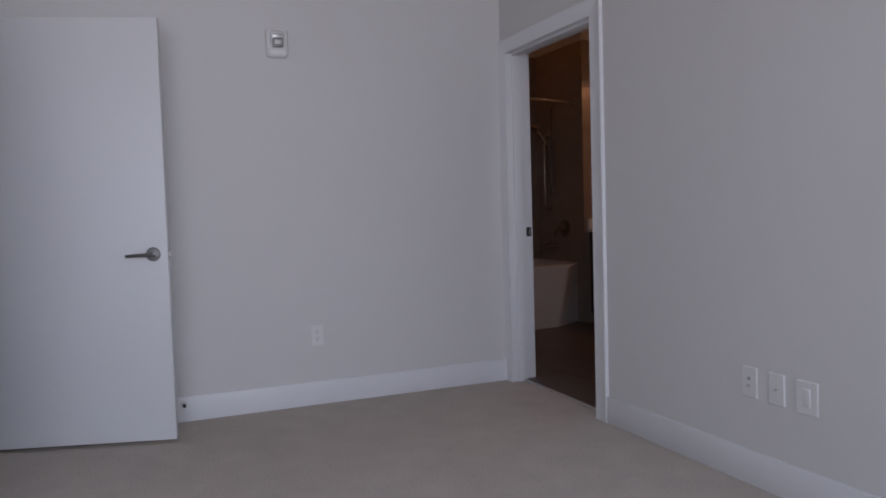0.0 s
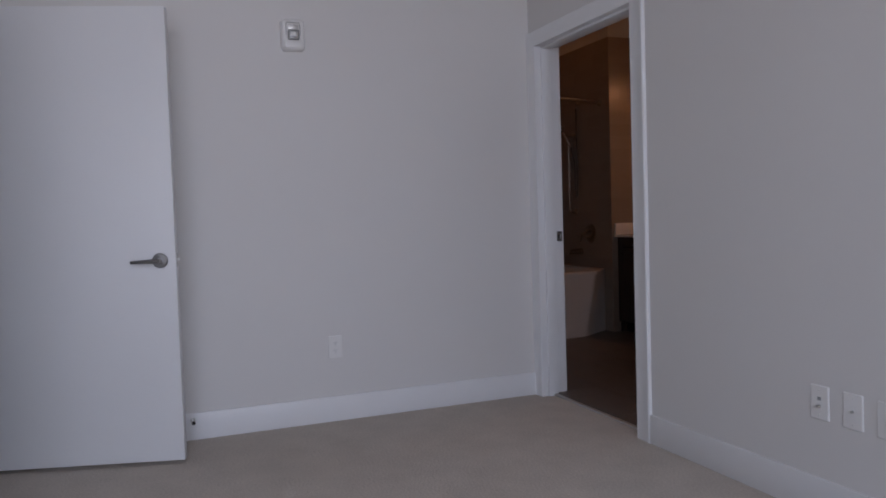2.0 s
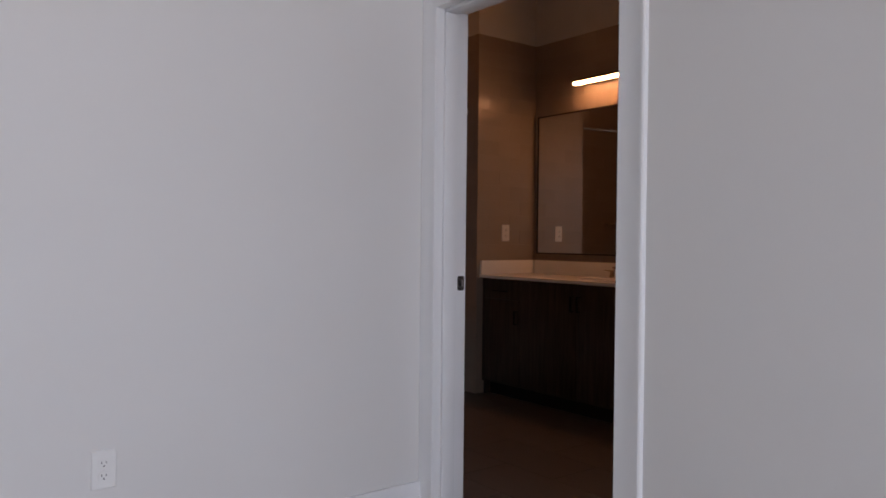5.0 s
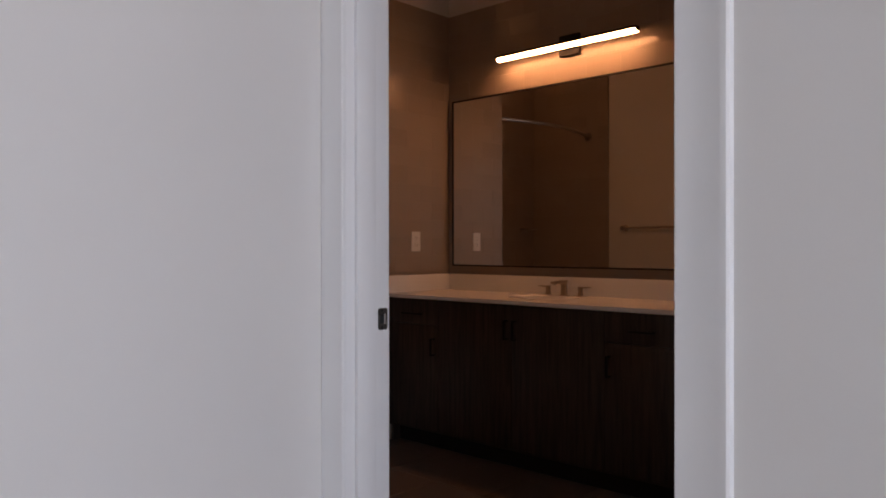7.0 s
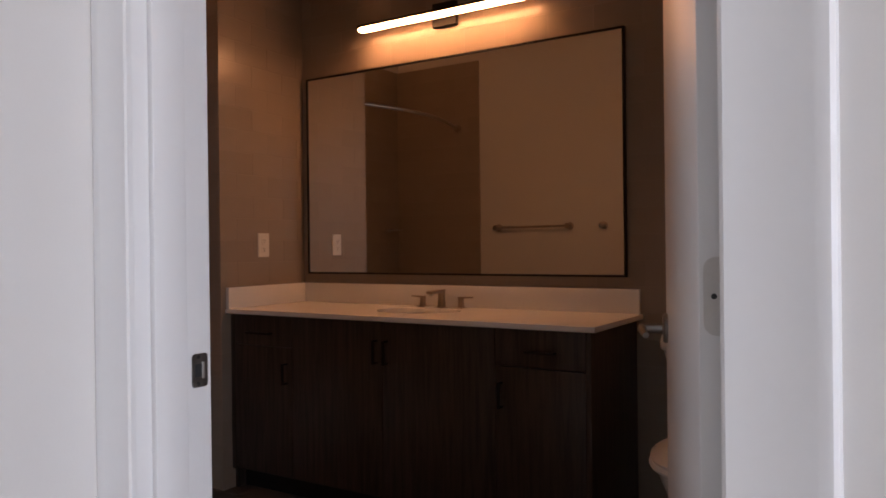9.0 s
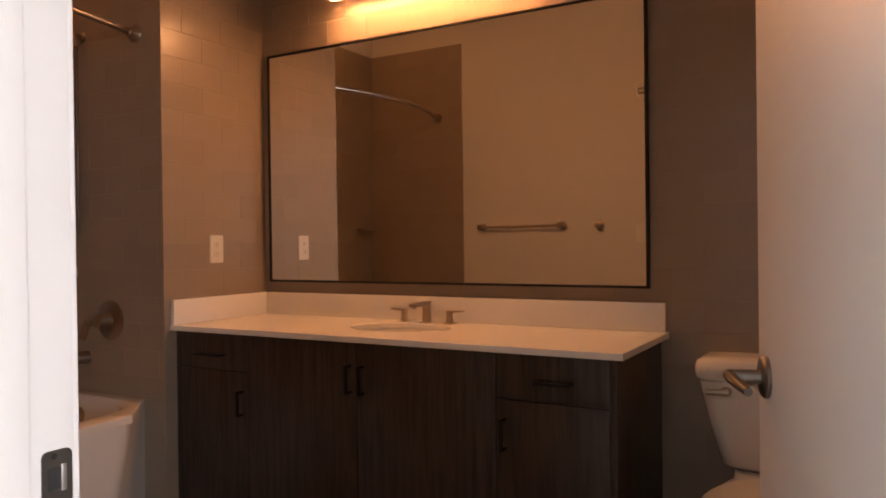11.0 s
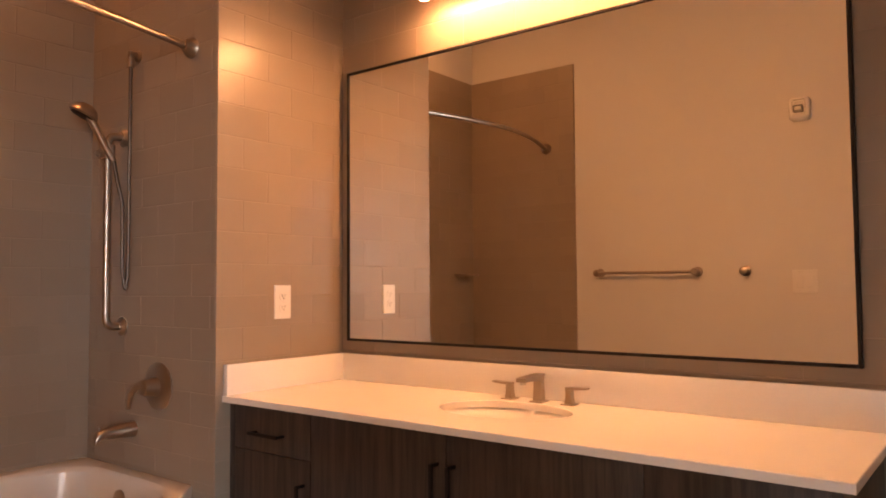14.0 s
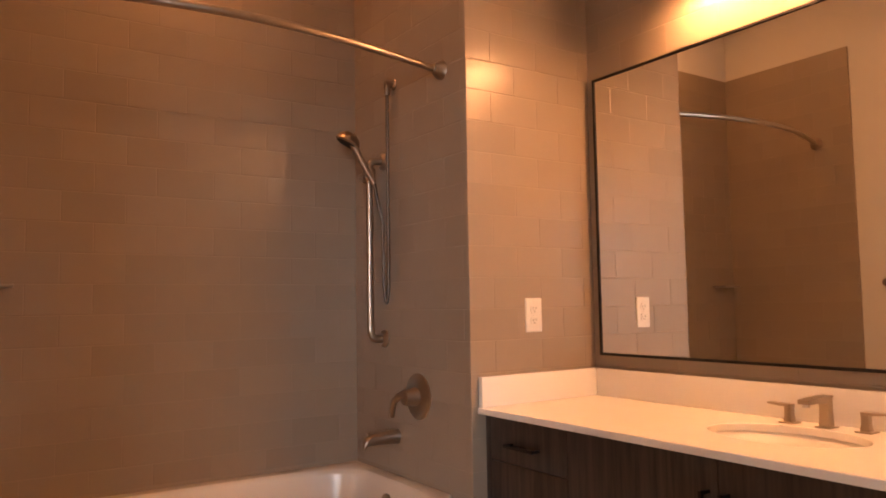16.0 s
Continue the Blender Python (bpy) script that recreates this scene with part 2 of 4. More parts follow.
wall_e = solid("wall_east", boxes((XE, XE + 0.2, YF, WY0, -0.05, HB), (XE, XE + 0.2, WY1, 0, -0.05, HB), (XE, XE + 0.2, WY0, WY1, -0.05, WZ0), (XE, XE + 0.2, WY0, WY1, WZ1, HB)),
               PAINT, "off-white painted bedroom wall with the window", "wall", kind="structure")
ceiling = solid("ceiling", boxes((-0.13, XE + 0.2, YF - 0.13, 0.0, HB, HB + 0.15)), CEIL, "flat white bedroom ceiling", "ceiling", kind="structure")
ceiling_2 = solid("ceiling_bathroom", boxes((XT - 0.12, XR + 0.12, 0.0, YV + 0.12, HC, HC + 0.17)), CEIL, "flat white bathroom ceiling", "ceiling", kind="structure")
wall_v = solid("wall_vanity", boxes((XW, XR + 0.12, YV - 0.0061, YV + 0.12, -0.05, HC)), GROUT_M, "tiled bathroom wall behind vanity and toilet", "wall", kind="structure")
wall_w = solid("wall_wing", boxes((XT - 0.12, XW + 0.0061, YP - 0.0061, YV + 0.12, -0.05, HC)), GROUT_M, "tiled wing wall between tub and vanity", "wall", kind="structure")
wall_t = solid("wall_tub", boxes((XT - 0.12, XT + 0.0061, YT, YP, -0.05, HC)), GROUT_M, "tiled long wall beside the bathtub", "wall", kind="structure")
wall_te = solid("wall_tub_end", boxes((XT, XTE, YT, YT + 0.0102, -0.05, TILE_TOP)), GROUT_M, "tiled end wall of the tub alcove", "wall", kind="structure")
wall_r = solid("wall_bath_east", boxes((XR, XR + 0.12, YT, YV, -0.05, HC)), PAINT, "off-white painted bathroom wall behind the door", "wall", kind="structure")
for nm, spec in (("wall_paint_vanity", (XW + 0.008, XR, YV - 0.0068, YV + 0.001, TILE_TOP, HC)), ("wall_paint_wing", (XW - 0.001, XW + 0.0068, YP - 0.0066, YV, TILE_TOP, HC)),
                 ("wall_paint_plumbing", (XT, XW - 0.002, YP - 0.0068, YP + 0.001, TILE_TOP, HC)), ("wall_paint_tub", (XT - 0.001, XT + 0.0068, YT, YP - 0.008, TILE_TOP, HC))):
    solid(nm, boxes(spec), PAINT, "off-white painted plaster band above the tiles", "wall", kind="structure")

# hallway behind the bedroom door
HY = YS - TS
hall = solid("floor_hall", boxes((-1.2, XN - 0.13, HY - 1.5, YS - 0.015, -0.06, -0.012)), HALL_WOOD, "dark wooden hallway floor", "floor", kind="structure")
for k in range(12):
    y = YS - 0.016 - 0.13 * (k + 1)
    part("plank", boxes((-1.2, XN - 0.13, y + 0.001, y + 0.129, -0.012, -0.004), bevel=0.001, segs=1), HALL_WOOD, hall)
solid("wall_hall", boxes((-1.32, -1.2, HY - 1.5, HY, -0.05, HB), (-1.32, XN - 0.13, HY - 1.62, HY - 1.5, -0.05, HB), (-1.32, -0.13, HY, YS, -0.05, HB)), PAINT, "off-white painted hallway walls", "wall", kind="structure")
solid("ceiling_hall", boxes((-1.32, -0.13, HY - 1.62, HY, HB, HB + 0.1)), CEIL, "flat white hallway ceiling", "ceiling", kind="structure")

# window
window = thing("window_1", "white-framed window letting daylight into the bedroom", "window", kind="structure")
for s in ((XE + 0.06, XE + 0.12, WY0, WY0 + 0.06, WZ0, WZ1), (XE + 0.06, XE + 0.12, WY1 - 0.06, WY1, WZ0, WZ1), (XE + 0.06, XE + 0.12, WY0 + 0.06, WY1 - 0.06, WZ0, WZ0 + 0.06),
          (XE + 0.06, XE + 0.12, WY0 + 0.06, WY1 - 0.06, WZ1 - 0.06, WZ1), (XE + 0.065, XE + 0.115, -2.33, -2.27, WZ0 + 0.06, WZ1 - 0.06)):
    part("window_frame", boxes(s, bevel=0.004), TRIM, window)
for a, b in ((WY0 + 0.06, -2.33), (-2.27, WY1 - 0.06)):
    pane = part("pane", boxes((XE + 0.085, XE + 0.092, a, b, WZ0 + 0.06, WZ1 - 0.06)), GLASS, window, "clear glass pane")
    pane.visible_shadow = False
part("window_sill", boxes((XE - 0.05, XE + 0.06, WY0 - 0.04, WY1 + 0.04, WZ0 - 0.03, WZ0), bevel=0.006), TRIM, window)
solid("ground", boxes((XE + 0.2, 400, -400, 400, -3.2, -3.0)), material("ground_cover", (0.12, 0.13, 0.10), 0.9, scale=0.5, vary=0.2), "plain ground outside the window", "ground", kind="structure")

# ---- trim ----


def board(bm, axis, a0, a1, off0, off1, z0, z1):
    """A board along x (axis 0) or y (axis 1); off: its thickness across the wall."""
    if axis == 0:
        box(bm, a0, a1, off0, off1, z0, z1, bevel=0.003)
    else:
        box(bm, off0, off1, a0, a1, z0, z1, bevel=0.003)


BB = 0.132
for nm, axis, a0, a1, o0, o1 in (("baseboard_west", 1, YS + 0.019, -0.0005, 0.0, 0.014), ("baseboard_north", 0, OX1 + 0.099, XE, -0.014, 0.0),
                                 ("baseboard_south", 0, BX1 + 0.0855, XN, YS, YS + 0.014), ("baseboard_east", 1, YF, -0.014, XE - 0.014, XE)):
    bm = bmesh.new()
    board(bm, axis, a0, a1, o0, o1, 0.0, BB)
    solid(nm, bm, TRIM, "tall white painted baseboard along the carpet", "baseboard", kind="structure", smooth=40)
bm = bmesh.new()
board(bm, 0, XTE + 0.002, OX0 - 0.0955, YT, YT + 0.014, 0.0, BB)
solid("baseboard_bathroom", bm, TRIM, "white painted baseboard in the bathroom", "baseboard", kind="structure", smooth=40)


def casing_profile(w=0.085):
    """Across (from the opening outwards) and proud of the wall."""
    return [(0, 0), (0, 0.009), (0.003, 0.012), (w - 0.020, 0.0135), (w - 0.013, 0.0165), (w - 0.006, 0.0165), (w - 0.0015, 0.0135), (w, 0.009), (w, 0)]


def casing(name, label, place, lo, hi, top, w=0.085, w_hi=None):
    """Mitred boards round three sides of an opening; place(across, proud, z) gives the world point."""
    ob = thing(name, label, "door trim", kind="structure")
    pr, ph = casing_profile(w), casing_profile(w_hi or w)
    part("casing_board", loft([[place(lo - a, d, 0.0) for a, d in pr], [place(lo - a, d, top + a) for a, d in pr]]), TRIM, ob, smooth=25)
    part("casing_board", loft([[place(hi + a, d, 0.0) for a, d in ph], [place(hi + a, d, top + b) for (a, d), (b, _) in zip(ph, pr)]]), TRIM, ob, smooth=25)
    part("casing_head", loft([[place(lo - a, d, top + a) for a, d in pr], [place(hi + a, d, top + b) for (a, d), (b, _) in zip(ph, pr)]]), TRIM, ob, smooth=25)
    return ob


casing("trim_bathroom_door", "white painted casing round the bathroom doorway", lambda a, d, z: (a, -d, z), OX0, OX1, OZ, w_hi=0.0985)
casing("trim_bathroom_door_inside", "white painted casing inside the bathroom doorway", lambda a, d, z: (a, YT + d, z), OX0 - 0.010, OX1 + 0.010, OZ + 0.010)
casing("trim_bedroom_door", "white painted casing round the bedroom doorway", lambda a, d, z: (a, YS + d, z), BX0, BX1, BZ)
casing("trim_hall_door", "white painted casing on the hallway side", lambda a, d, z: (a, YS - TS - d, z), BX0, BX1, BZ)

# jambs with stops: the door closes against the stop from the far side
jamb = thing("doorframe_bathroom", "white painted door jamb with stop and steel strike plate", "door frame", kind="structure")
for s in ((OX0 - 0.019, OX0 - 0.003, 0.0005, YT - 0.0005, 0, OZ + 0.003), (OX1 + 0.003, OX1 + 0.019, 0.0005, YT - 0.0005, 0, OZ + 0.003), (OX0 - 0.019, OX1 + 0.019, 0.0005, YT - 0.0005, OZ + 0.003, OZ + 0.019)):
    part("jamb", boxes(s, bevel=0.0015), TRIM, jamb)
for s in ((OX0 - 0.003, OX0 + 0.010, 0.030, 0.094, 0, OZ - 0.010), (OX1 - 0.010, OX1 + 0.003, 0.030, 0.094, 0, OZ - 0.010), (OX0 - 0.003, OX1 + 0.003, 0.030, 0.094, OZ - 0.010, OZ + 0.003)):
    part("stop", boxes(s, bevel=0.003), TRIM, jamb)
ring = rounded(0.1275, 0.920, 0.0165, 0.029, 0.007, 0, 4)
strike = part("strike_plate", loft([[(OX0 - 0.0034, y, z) for y, z, _ in ring], [(OX0 - 0.0012, y, z) for y, z, _ in ring]]), STRIKE, jamb, "dark steel strike plate", smooth=30)
part("bolt_hole", boxes((OX0 - 0.0014, OX0 - 0.0006, 0.117, 0.131, 0.909, 0.931)), DARK, strike)
part("lip", boxes((OX0 - 0.0016, OX0 + 0.0006, 0.131, 0.137, 0.906, 0.934), bevel=0.001), STEEL, strike, "worn bright lip")
for z in (0.897, 0.943):
    part("screw", lathe([(0, 0.0035), (0.0008, 0.0032)], (OX0 - 0.0013, 0.124, z), (9, 0.124, z), 12), DARK, strike)
bjamb = thing("doorframe_bedroom", "white painted door jamb of the bedroom doorway", "door frame", kind="structure")
for s in ((BX0 - 0.019, BX0 - 0.003, YS - TS + 0.0005, YS - 0.0005, 0, BZ + 0.003), (BX1 + 0.003, BX1 + 0.019, YS - TS + 0.0005, YS - 0.0005, 0, BZ + 0.003), (BX0 - 0.019, BX1 + 0.019, YS - TS + 0.0005, YS - 0.0005, BZ + 0.003, BZ + 0.019)):
    part("jamb", boxes(s, bevel=0.0015), TRIM, bjamb)
for s in ((BX0 - 0.003, BX0 + 0.010, YS - 0.100, YS - 0.050, 0, BZ - 0.010), (BX1 - 0.010, BX1 + 0.003, YS - 0.100, YS - 0.050, 0, BZ - 0.010), (BX0 - 0.003, BX1 + 0.003, YS - 0.100, YS - 0.050, BZ - 0.010, BZ + 0.003)):
    part("stop", boxes(s, bevel=0.003), TRIM, bjamb)
for z in (0.27, 1.045, BZ - 0.2):
    ring = rounded(YS - 0.019, z, 0.0195, 0.05, 0.014, 0)
    hp = part("hinge_plate", loft([[(BX0 - 0.0032, q[0], q[1]) for q in ring], [(BX0 - 0.0012, q[0], q[1]) for q in ring]]), STEEL, bjamb, "satin steel hinge leaf", smooth=30)
    for dz, dy in ((-0.036, -0.009), (0.036, -0.009), (0, -0.026)):
        part("screw", lathe([(0, 0.0042), (0.0008, 0.0042), (0.0011, 0.003)], (BX0 - 0.0013, YS + dy, z + dz), (9, YS + dy, z + dz), 12), DARK, hp)
solid("threshold_strip", boxes((OX0, OX1, 0.062, 0.085, 0.0, 0.012), bevel=0.004), STEEL, "narrow metal strip between carpet and bathroom tiles", "threshold", kind="structure")

# ---- doors ----


def lever_set(leaf, x, z, y, side, toward):
    """A lever on the face y; side: the way that face looks; toward: the way the lever points along x."""
    s = part("rosette", lathe([(0, 0.033), (0.006, 0.033), (0.010, 0.029), (0.011, 0.012)], (x, y, z), (x, y + side, z)), LEVER, leaf, "round brushed nickel rosette")
    part("neck", lathe([(0.010, 0.0115), (0.048, 0.0105), (0.060, 0.0105)], (x, y, z), (x, y + side, z), 18), LEVER, s)
    pts = [(x - toward * 0.012, y + side * 0.054, z), (x + toward * 0.02, y + side * 0.055, z), (x + toward * 0.07, y + side * 0.053, z - 0.001), (x + toward * 0.112, y + side * 0.048, z - 0.003)]
    part("lever", tube(pts, [0.0095, 0.0095, 0.0078, 0.0065], 14), LEVER, s, "brushed nickel lever handle")


def door_leaf(name, label, width, height, at, zl, opens=1, thick=0.044, mid_hinge=1.045):
    """A flush leaf in its closed place: hinge pin at the origin, the leaf along -x; opens: +1 or -1, the way along y that it swings."""
    d = thing(name, label, "door", at, kind="structure")

    def span(y0, y1):
        return tuple(sorted((opens * y0, opens * y1)))

    leaf = part("leaf", boxes((-width - 0.003, -0.003, *span(-thick, 0), 0.018, height), bevel=0.002), DOOR, d)
    xh = -width + 0.062
    for y, side in ((-thick, -1), (0.0, 1)):
        lever_set(leaf, xh, zl, opens * y, opens * side, 1)
    mid = -opens * thick / 2
    part("latch_plate", boxes((-width - 0.0045, -width - 0.002, mid - 0.0125, mid + 0.0125, zl - 0.029, zl + 0.029), bevel=0.0008), STEEL, leaf, "steel latch plate on the door edge")
    part("latch_bolt", boxes((-width - 0.015, -width - 0.003, mid - 0.006, mid + 0.008, zl - 0.009, zl + 0.009), bevel=0.003), STEEL, leaf, "steel latch bolt")
    for z in (0.27, mid_hinge, height - 0.2):
        h = part("hinge", tube([(0.001, opens * 0.006, z - 0.05), (0.001, opens * 0.006, z + 0.05)], 0.0075, 14), STEEL, d, "satin steel butt hinge")
        ring = rounded(-opens * 0.019, z, 0.0195, 0.045, 0.014, 0)
        part("hinge_plate", loft([[(-0.0035, q[0], q[1]) for q in ring], [(-0.0015, q[0], q[1]) for q in ring]]), STEEL, h, smooth=30)
        for dz, dy in ((-0.034, -0.014), (0.034, -0.014), (0, -0.027)):
            part("screw", lathe([(0, 0.0034), (0.0008, 0.0034), (0.0011, 0.0025)], (-0.0018, opens * dy, z + dz), (1, opens * dy, z + dz), 12), DARK, h)
    return d


bath_door = door_leaf("door_1", "white flush bathroom door standing open, nickel lever", 0.880, OZ - 0.004, pose(OX1 - 0.013, YT + 0.004, 0, rz=-72.4), 0.942, mid_hinge=1.068)
bed_door = door_leaf("door_2", "white flush bedroom door standing open in front of the wall", BX1 - BX0 - 0.006, BZ - 0.004, pose(BX0 - 0.001, YS + 0.006, 0, rz=-106.0), 0.902, -1)

# spring stop on the baseboard behind the bedroom door
stop = thing("door_stop", "small metal door stop with a black rubber tip on the baseboard", "door stop", pose(0.014, -1.915, 0.100))
part("base", lathe([(0, 0.012), (0.004, 0.012), (0.007, 0.007)], (0, 0, 0), (1, 0, 0), 18), STEEL, stop)
part("rod", tube([(0.005, 0, 0), (0.055, 0, 0)], 0.0045, 12), STEEL, stop)
part("tip", lathe([(0, 0.007), (0.003, 0.009), (0.014, 0.009), (0.017, 0.006)], (0.053, 0, 0), (1, 0, 0), 16), RUBBER, stop, "black rubber tip")

# ---- wall plates: built on the plane y = 0 looking to -y ----


def plate_base(name, label, at, w=0.072, h=0.117, group=""):
    p = thing(name, label, "wall plate", at, group)
    ring = rounded(0, 0, w / 2, h / 2, 0.004, 0, 3)
    inner = rounded(0, 0, w / 2 - 0.003, h / 2 - 0.003, 0.003, 0, 3)
    bm = loft([[(x, 0, z) for x, z, _ in ring], [(x, -0.003, z) for x, z, _ in ring], [(x, -0.0055, z) for x, z, _ in inner]])
    part("cover", bm, PLASTIC, p, smooth=20)
    return p


def screw(p, x, z):
    s = part("screw", lathe([(0, 0.0034), (0.001, 0.0032)], (x, -0.0053, z), (x, -1, z), 12), PLASTIC, p)
    part("slot", boxes((x - 0.0026, x + 0.0026, -0.0067, -0.0061, z - 0.0004, z + 0.0004)), PLAIN_GREY, s)


def outlet(name, label, at, group="wall outlets"):
    p = plate_base(name, label, at, group=group)
    for s in (-1, 1):
        z = s * 0.0195
        f = part("socket", loft([[(x, -0.005, q + z) for x, q, _ in rounded(0, 0, 0.017, 0.0145, 0.010, 0, 4)], [(x, -0.0075, q + z) for x, q, _ in rounded(0, 0, 0.0165, 0.014, 0.010, 0, 4)]]), PLASTIC, p, smooth=30)
        part("slot", boxes((-0.0075, -0.0055, -0.0079, -0.0072, z - 0.001, z + 0.0075)), DARK, f)
        part("slot", boxes((0.0052, 0.0072, -0.0079, -0.0072, z, z + 0.0070)), DARK, f)
        part("slot", lathe([(0, 0.0026), (0.0006, 0.0026)], (0, -0.0073, z - 0.0075), (0, -1, z - 0.0075), 10), DARK, f)
    screw(p, 0, 0)
    return p


def rocker(name, label, at, gangs, w):
    p = plate_base(name, label, at, w, group="switch plates")
    for k in range(gangs):
        x = (k - (gangs - 1) / 2) * 0.046
        r = part("rocker", boxes((x - 0.0165, x + 0.0165, -0.0085, -0.004, -0.033, 0.033), bevel=0.002), PLASTIC, p)
        r.rotation_euler = (radians(2.0), 0, 0)
        screw(p, x, 0.048), screw(p, x, -0.048)
    return p


outlet("wall_outlet", "white duplex outlet low on the bedroom wall", pose(0.0, -1.193, 0.391, rz=90))
coax = plate_base("cable_plate", "white wall plate with a coaxial cable connector", pose(1.972, 0, 0.389))
part("connector", lathe([(0, 0.0065), (0.003, 0.0065), (0.003, 0.0045), (0.012, 0.0045)], (0, -0.005, -0.012), (0, -1, -0.012), 12), STEEL, coax, "threaded steel connector")
part("jack", boxes((-0.007, 0.007, -0.0065, -0.005, 0.008, 0.020)), PLAIN_GREY, coax)
screw(coax, 0, 0.042), screw(coax, 0, -0.042)
blank = plate_base("cable_plate", "white wall plate with a single small connector", pose(2.099, 0, 0.387))
part("connector", lathe([(0, 0.0055), (0.003, 0.0055), (0.003, 0.0035), (0.008, 0.0035)], (0, -0.005, 0), (0, -1, 0), 12), STEEL, blank, "small steel connector")
screw(blank, 0, 0.042), screw(blank, 0, -0.042)
rocker("data_plate", "wide white cover plate low on the bedroom wall", pose(2.230, 0, 0.385), 1, 0.090)
outlet("wall_outlet", "white duplex outlet on the tiles above the counter", pose(XW + 0.007, 1.893, 1.146, rz=90))
rocker("light_switch", "white two-gang rocker switch beside the bathroom door", pose(-0.369, YT, 1.208, rz=180), 2, 0.117)


def alarm(name, label, at, w=0.118, h=0.158):
    a = thing(name, label, "fire alarm", at)
    rings = []
    for d, k, r in ((0.0, 0.0, 0.022), (-0.022, 0.0, 0.022), (-0.034, 0.006, 0.020), (-0.038, 0.014, 0.016)):
        rings.append([(x, d, z) for x, z, _ in rounded(0, 0, w / 2 - k, h / 2 - k, r, 0, 5)])
    part("housing", loft(rings), PLASTIC, a, "white moulded housing", 35)
    hood = [(-w * 0.33, -0.0385, -h * 0.02), (-w * 0.33, -0.0385, h * 0.33), (-w * 0.27, -0.0385, h * 0.40), (w * 0.27, -0.0385, h * 0.40), (w * 0.33, -0.0385, h * 0.33), (w * 0.33, -0.0385, -h * 0.02)]
    part("hood_rim", tube(hood, w * 0.022, 10), PLASTIC, a)
    # shadow line inside the hood, painted as a grey bead on the housing
    part("hood_shade_line", tube([(x * 0.90, -0.0378, z * 0.93) for x, _, z in hood], w * 0.014, 8), PLAIN_GREY, a)
    part("sound_grille", boxes((-w * 0.22, w * 0.22, -0.0405, -0.0375, h * 0.16, h * 0.31), bevel=0.001), STEEL, a, "grey sounder grille")
    part("lower_cover", loft([[(x, d, z) for x, z, _ in rounded(0, -h * 0.30, w * 0.40 - k, h * 0.13 - k, 0.010, 0, 4)] for d, k in ((-0.037, 0), (-0.043, 0.002), (-0.045, 0.006))]), PLASTIC, a, smooth=35)
    lens = part("strobe_lens", boxes((-w * 0.235, w * 0.235, -0.062, -0.037, -h * 0.18, h * 0.13), bevel=0.006, segs=3), CLEAR, a, "clear faceted strobe lens")
    part("reflector", loft([[(-w * 0.17, -0.0615, -h * 0.10), (w * 0.17, -0.0615, -h * 0.10), (w * 0.17, -0.0615, h * 0.06), (-w * 0.17, -0.0615, h * 0.06)], [(-w * 0.10, -0.0645, -h * 0.05), (w * 0.10, -0.0645, -h * 0.05), (w * 0.10, -0.0645, h * 0.03), (-w * 0.10, -0.0645, h * 0.03)]]), STEEL, lens, smooth=10)
    return a


alarm("fire_alarm", "white fire alarm with strobe high on the bedroom wall", pose(0, -1.355, 1.992, rz=90))
alarm("fire_alarm", "small white fire alarm with strobe on the bathroom wall", pose(-0.367, YT, 2.066, rz=180), 0.10, 0.118)

# ---- vanity ----
CX0, CX1, CYF, CZ = XW + 0.008, 0.226, 1.648, 0.852
van = thing("vanity_cabinet", "dark wood-grain bathroom vanity cabinet with black bar handles", "cabinet")
VY, VB = 1.696, YV - 0.009
for nm, spec in (("bottom_panel", (CX0 + 0.02, 0.180, VY, VB, 0.105, 0.121)), ("back_panel", (CX0 + 0.02, 0.180, VB - 0.008, VB, 0.122, CZ - 0.0205)), ("inner_side", (CX0 + 0.002, CX0 + 0.019, VY, VB, 0.012, CZ - 0.0205)),
                 ("side_panel", (0.1815, 0.2005, 1.675, VB, 0.012, CZ - 0.0205)), ("divider", (-1.190, -1.174, VY, VB - 0.009, 0.122, CZ - 0.0215)), ("divider", (-0.178, -0.162, VY, VB - 0.009, 0.122, CZ - 0.0215)),
                 ("filler", (CX0 + 0.002, CX0 + 0.030, 1.678, 1.695, 0.105, CZ - 0.0205))):
    part(nm, boxes(spec, bevel=0.001), VANITY, van)
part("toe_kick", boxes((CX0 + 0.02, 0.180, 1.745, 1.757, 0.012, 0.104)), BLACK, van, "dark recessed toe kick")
FZ0, FZ1, DZ = 0.120, CZ - 0.025, 0.690


def bar_handle(parent, a, b):
    a, b = Vector(a), Vector(b)
    d = (b - a).normalized()
    h = part("handle", boxes((min(a.x, b.x) - 0.005, max(a.x, b.x) + 0.005, a.y - 0.034, a.y - 0.024, min(a.z, b.z) - 0.005, max(a.z, b.z) + 0.005), bevel=0.0015), BLACK, parent, "black bar handle")
    for p in (a, b):
        part("post", boxes((p.x - 0.004, p.x + 0.004, p.y - 0.026, p.y - 0.0002, p.z - 0.004, p.z + 0.004)), BLACK, h)


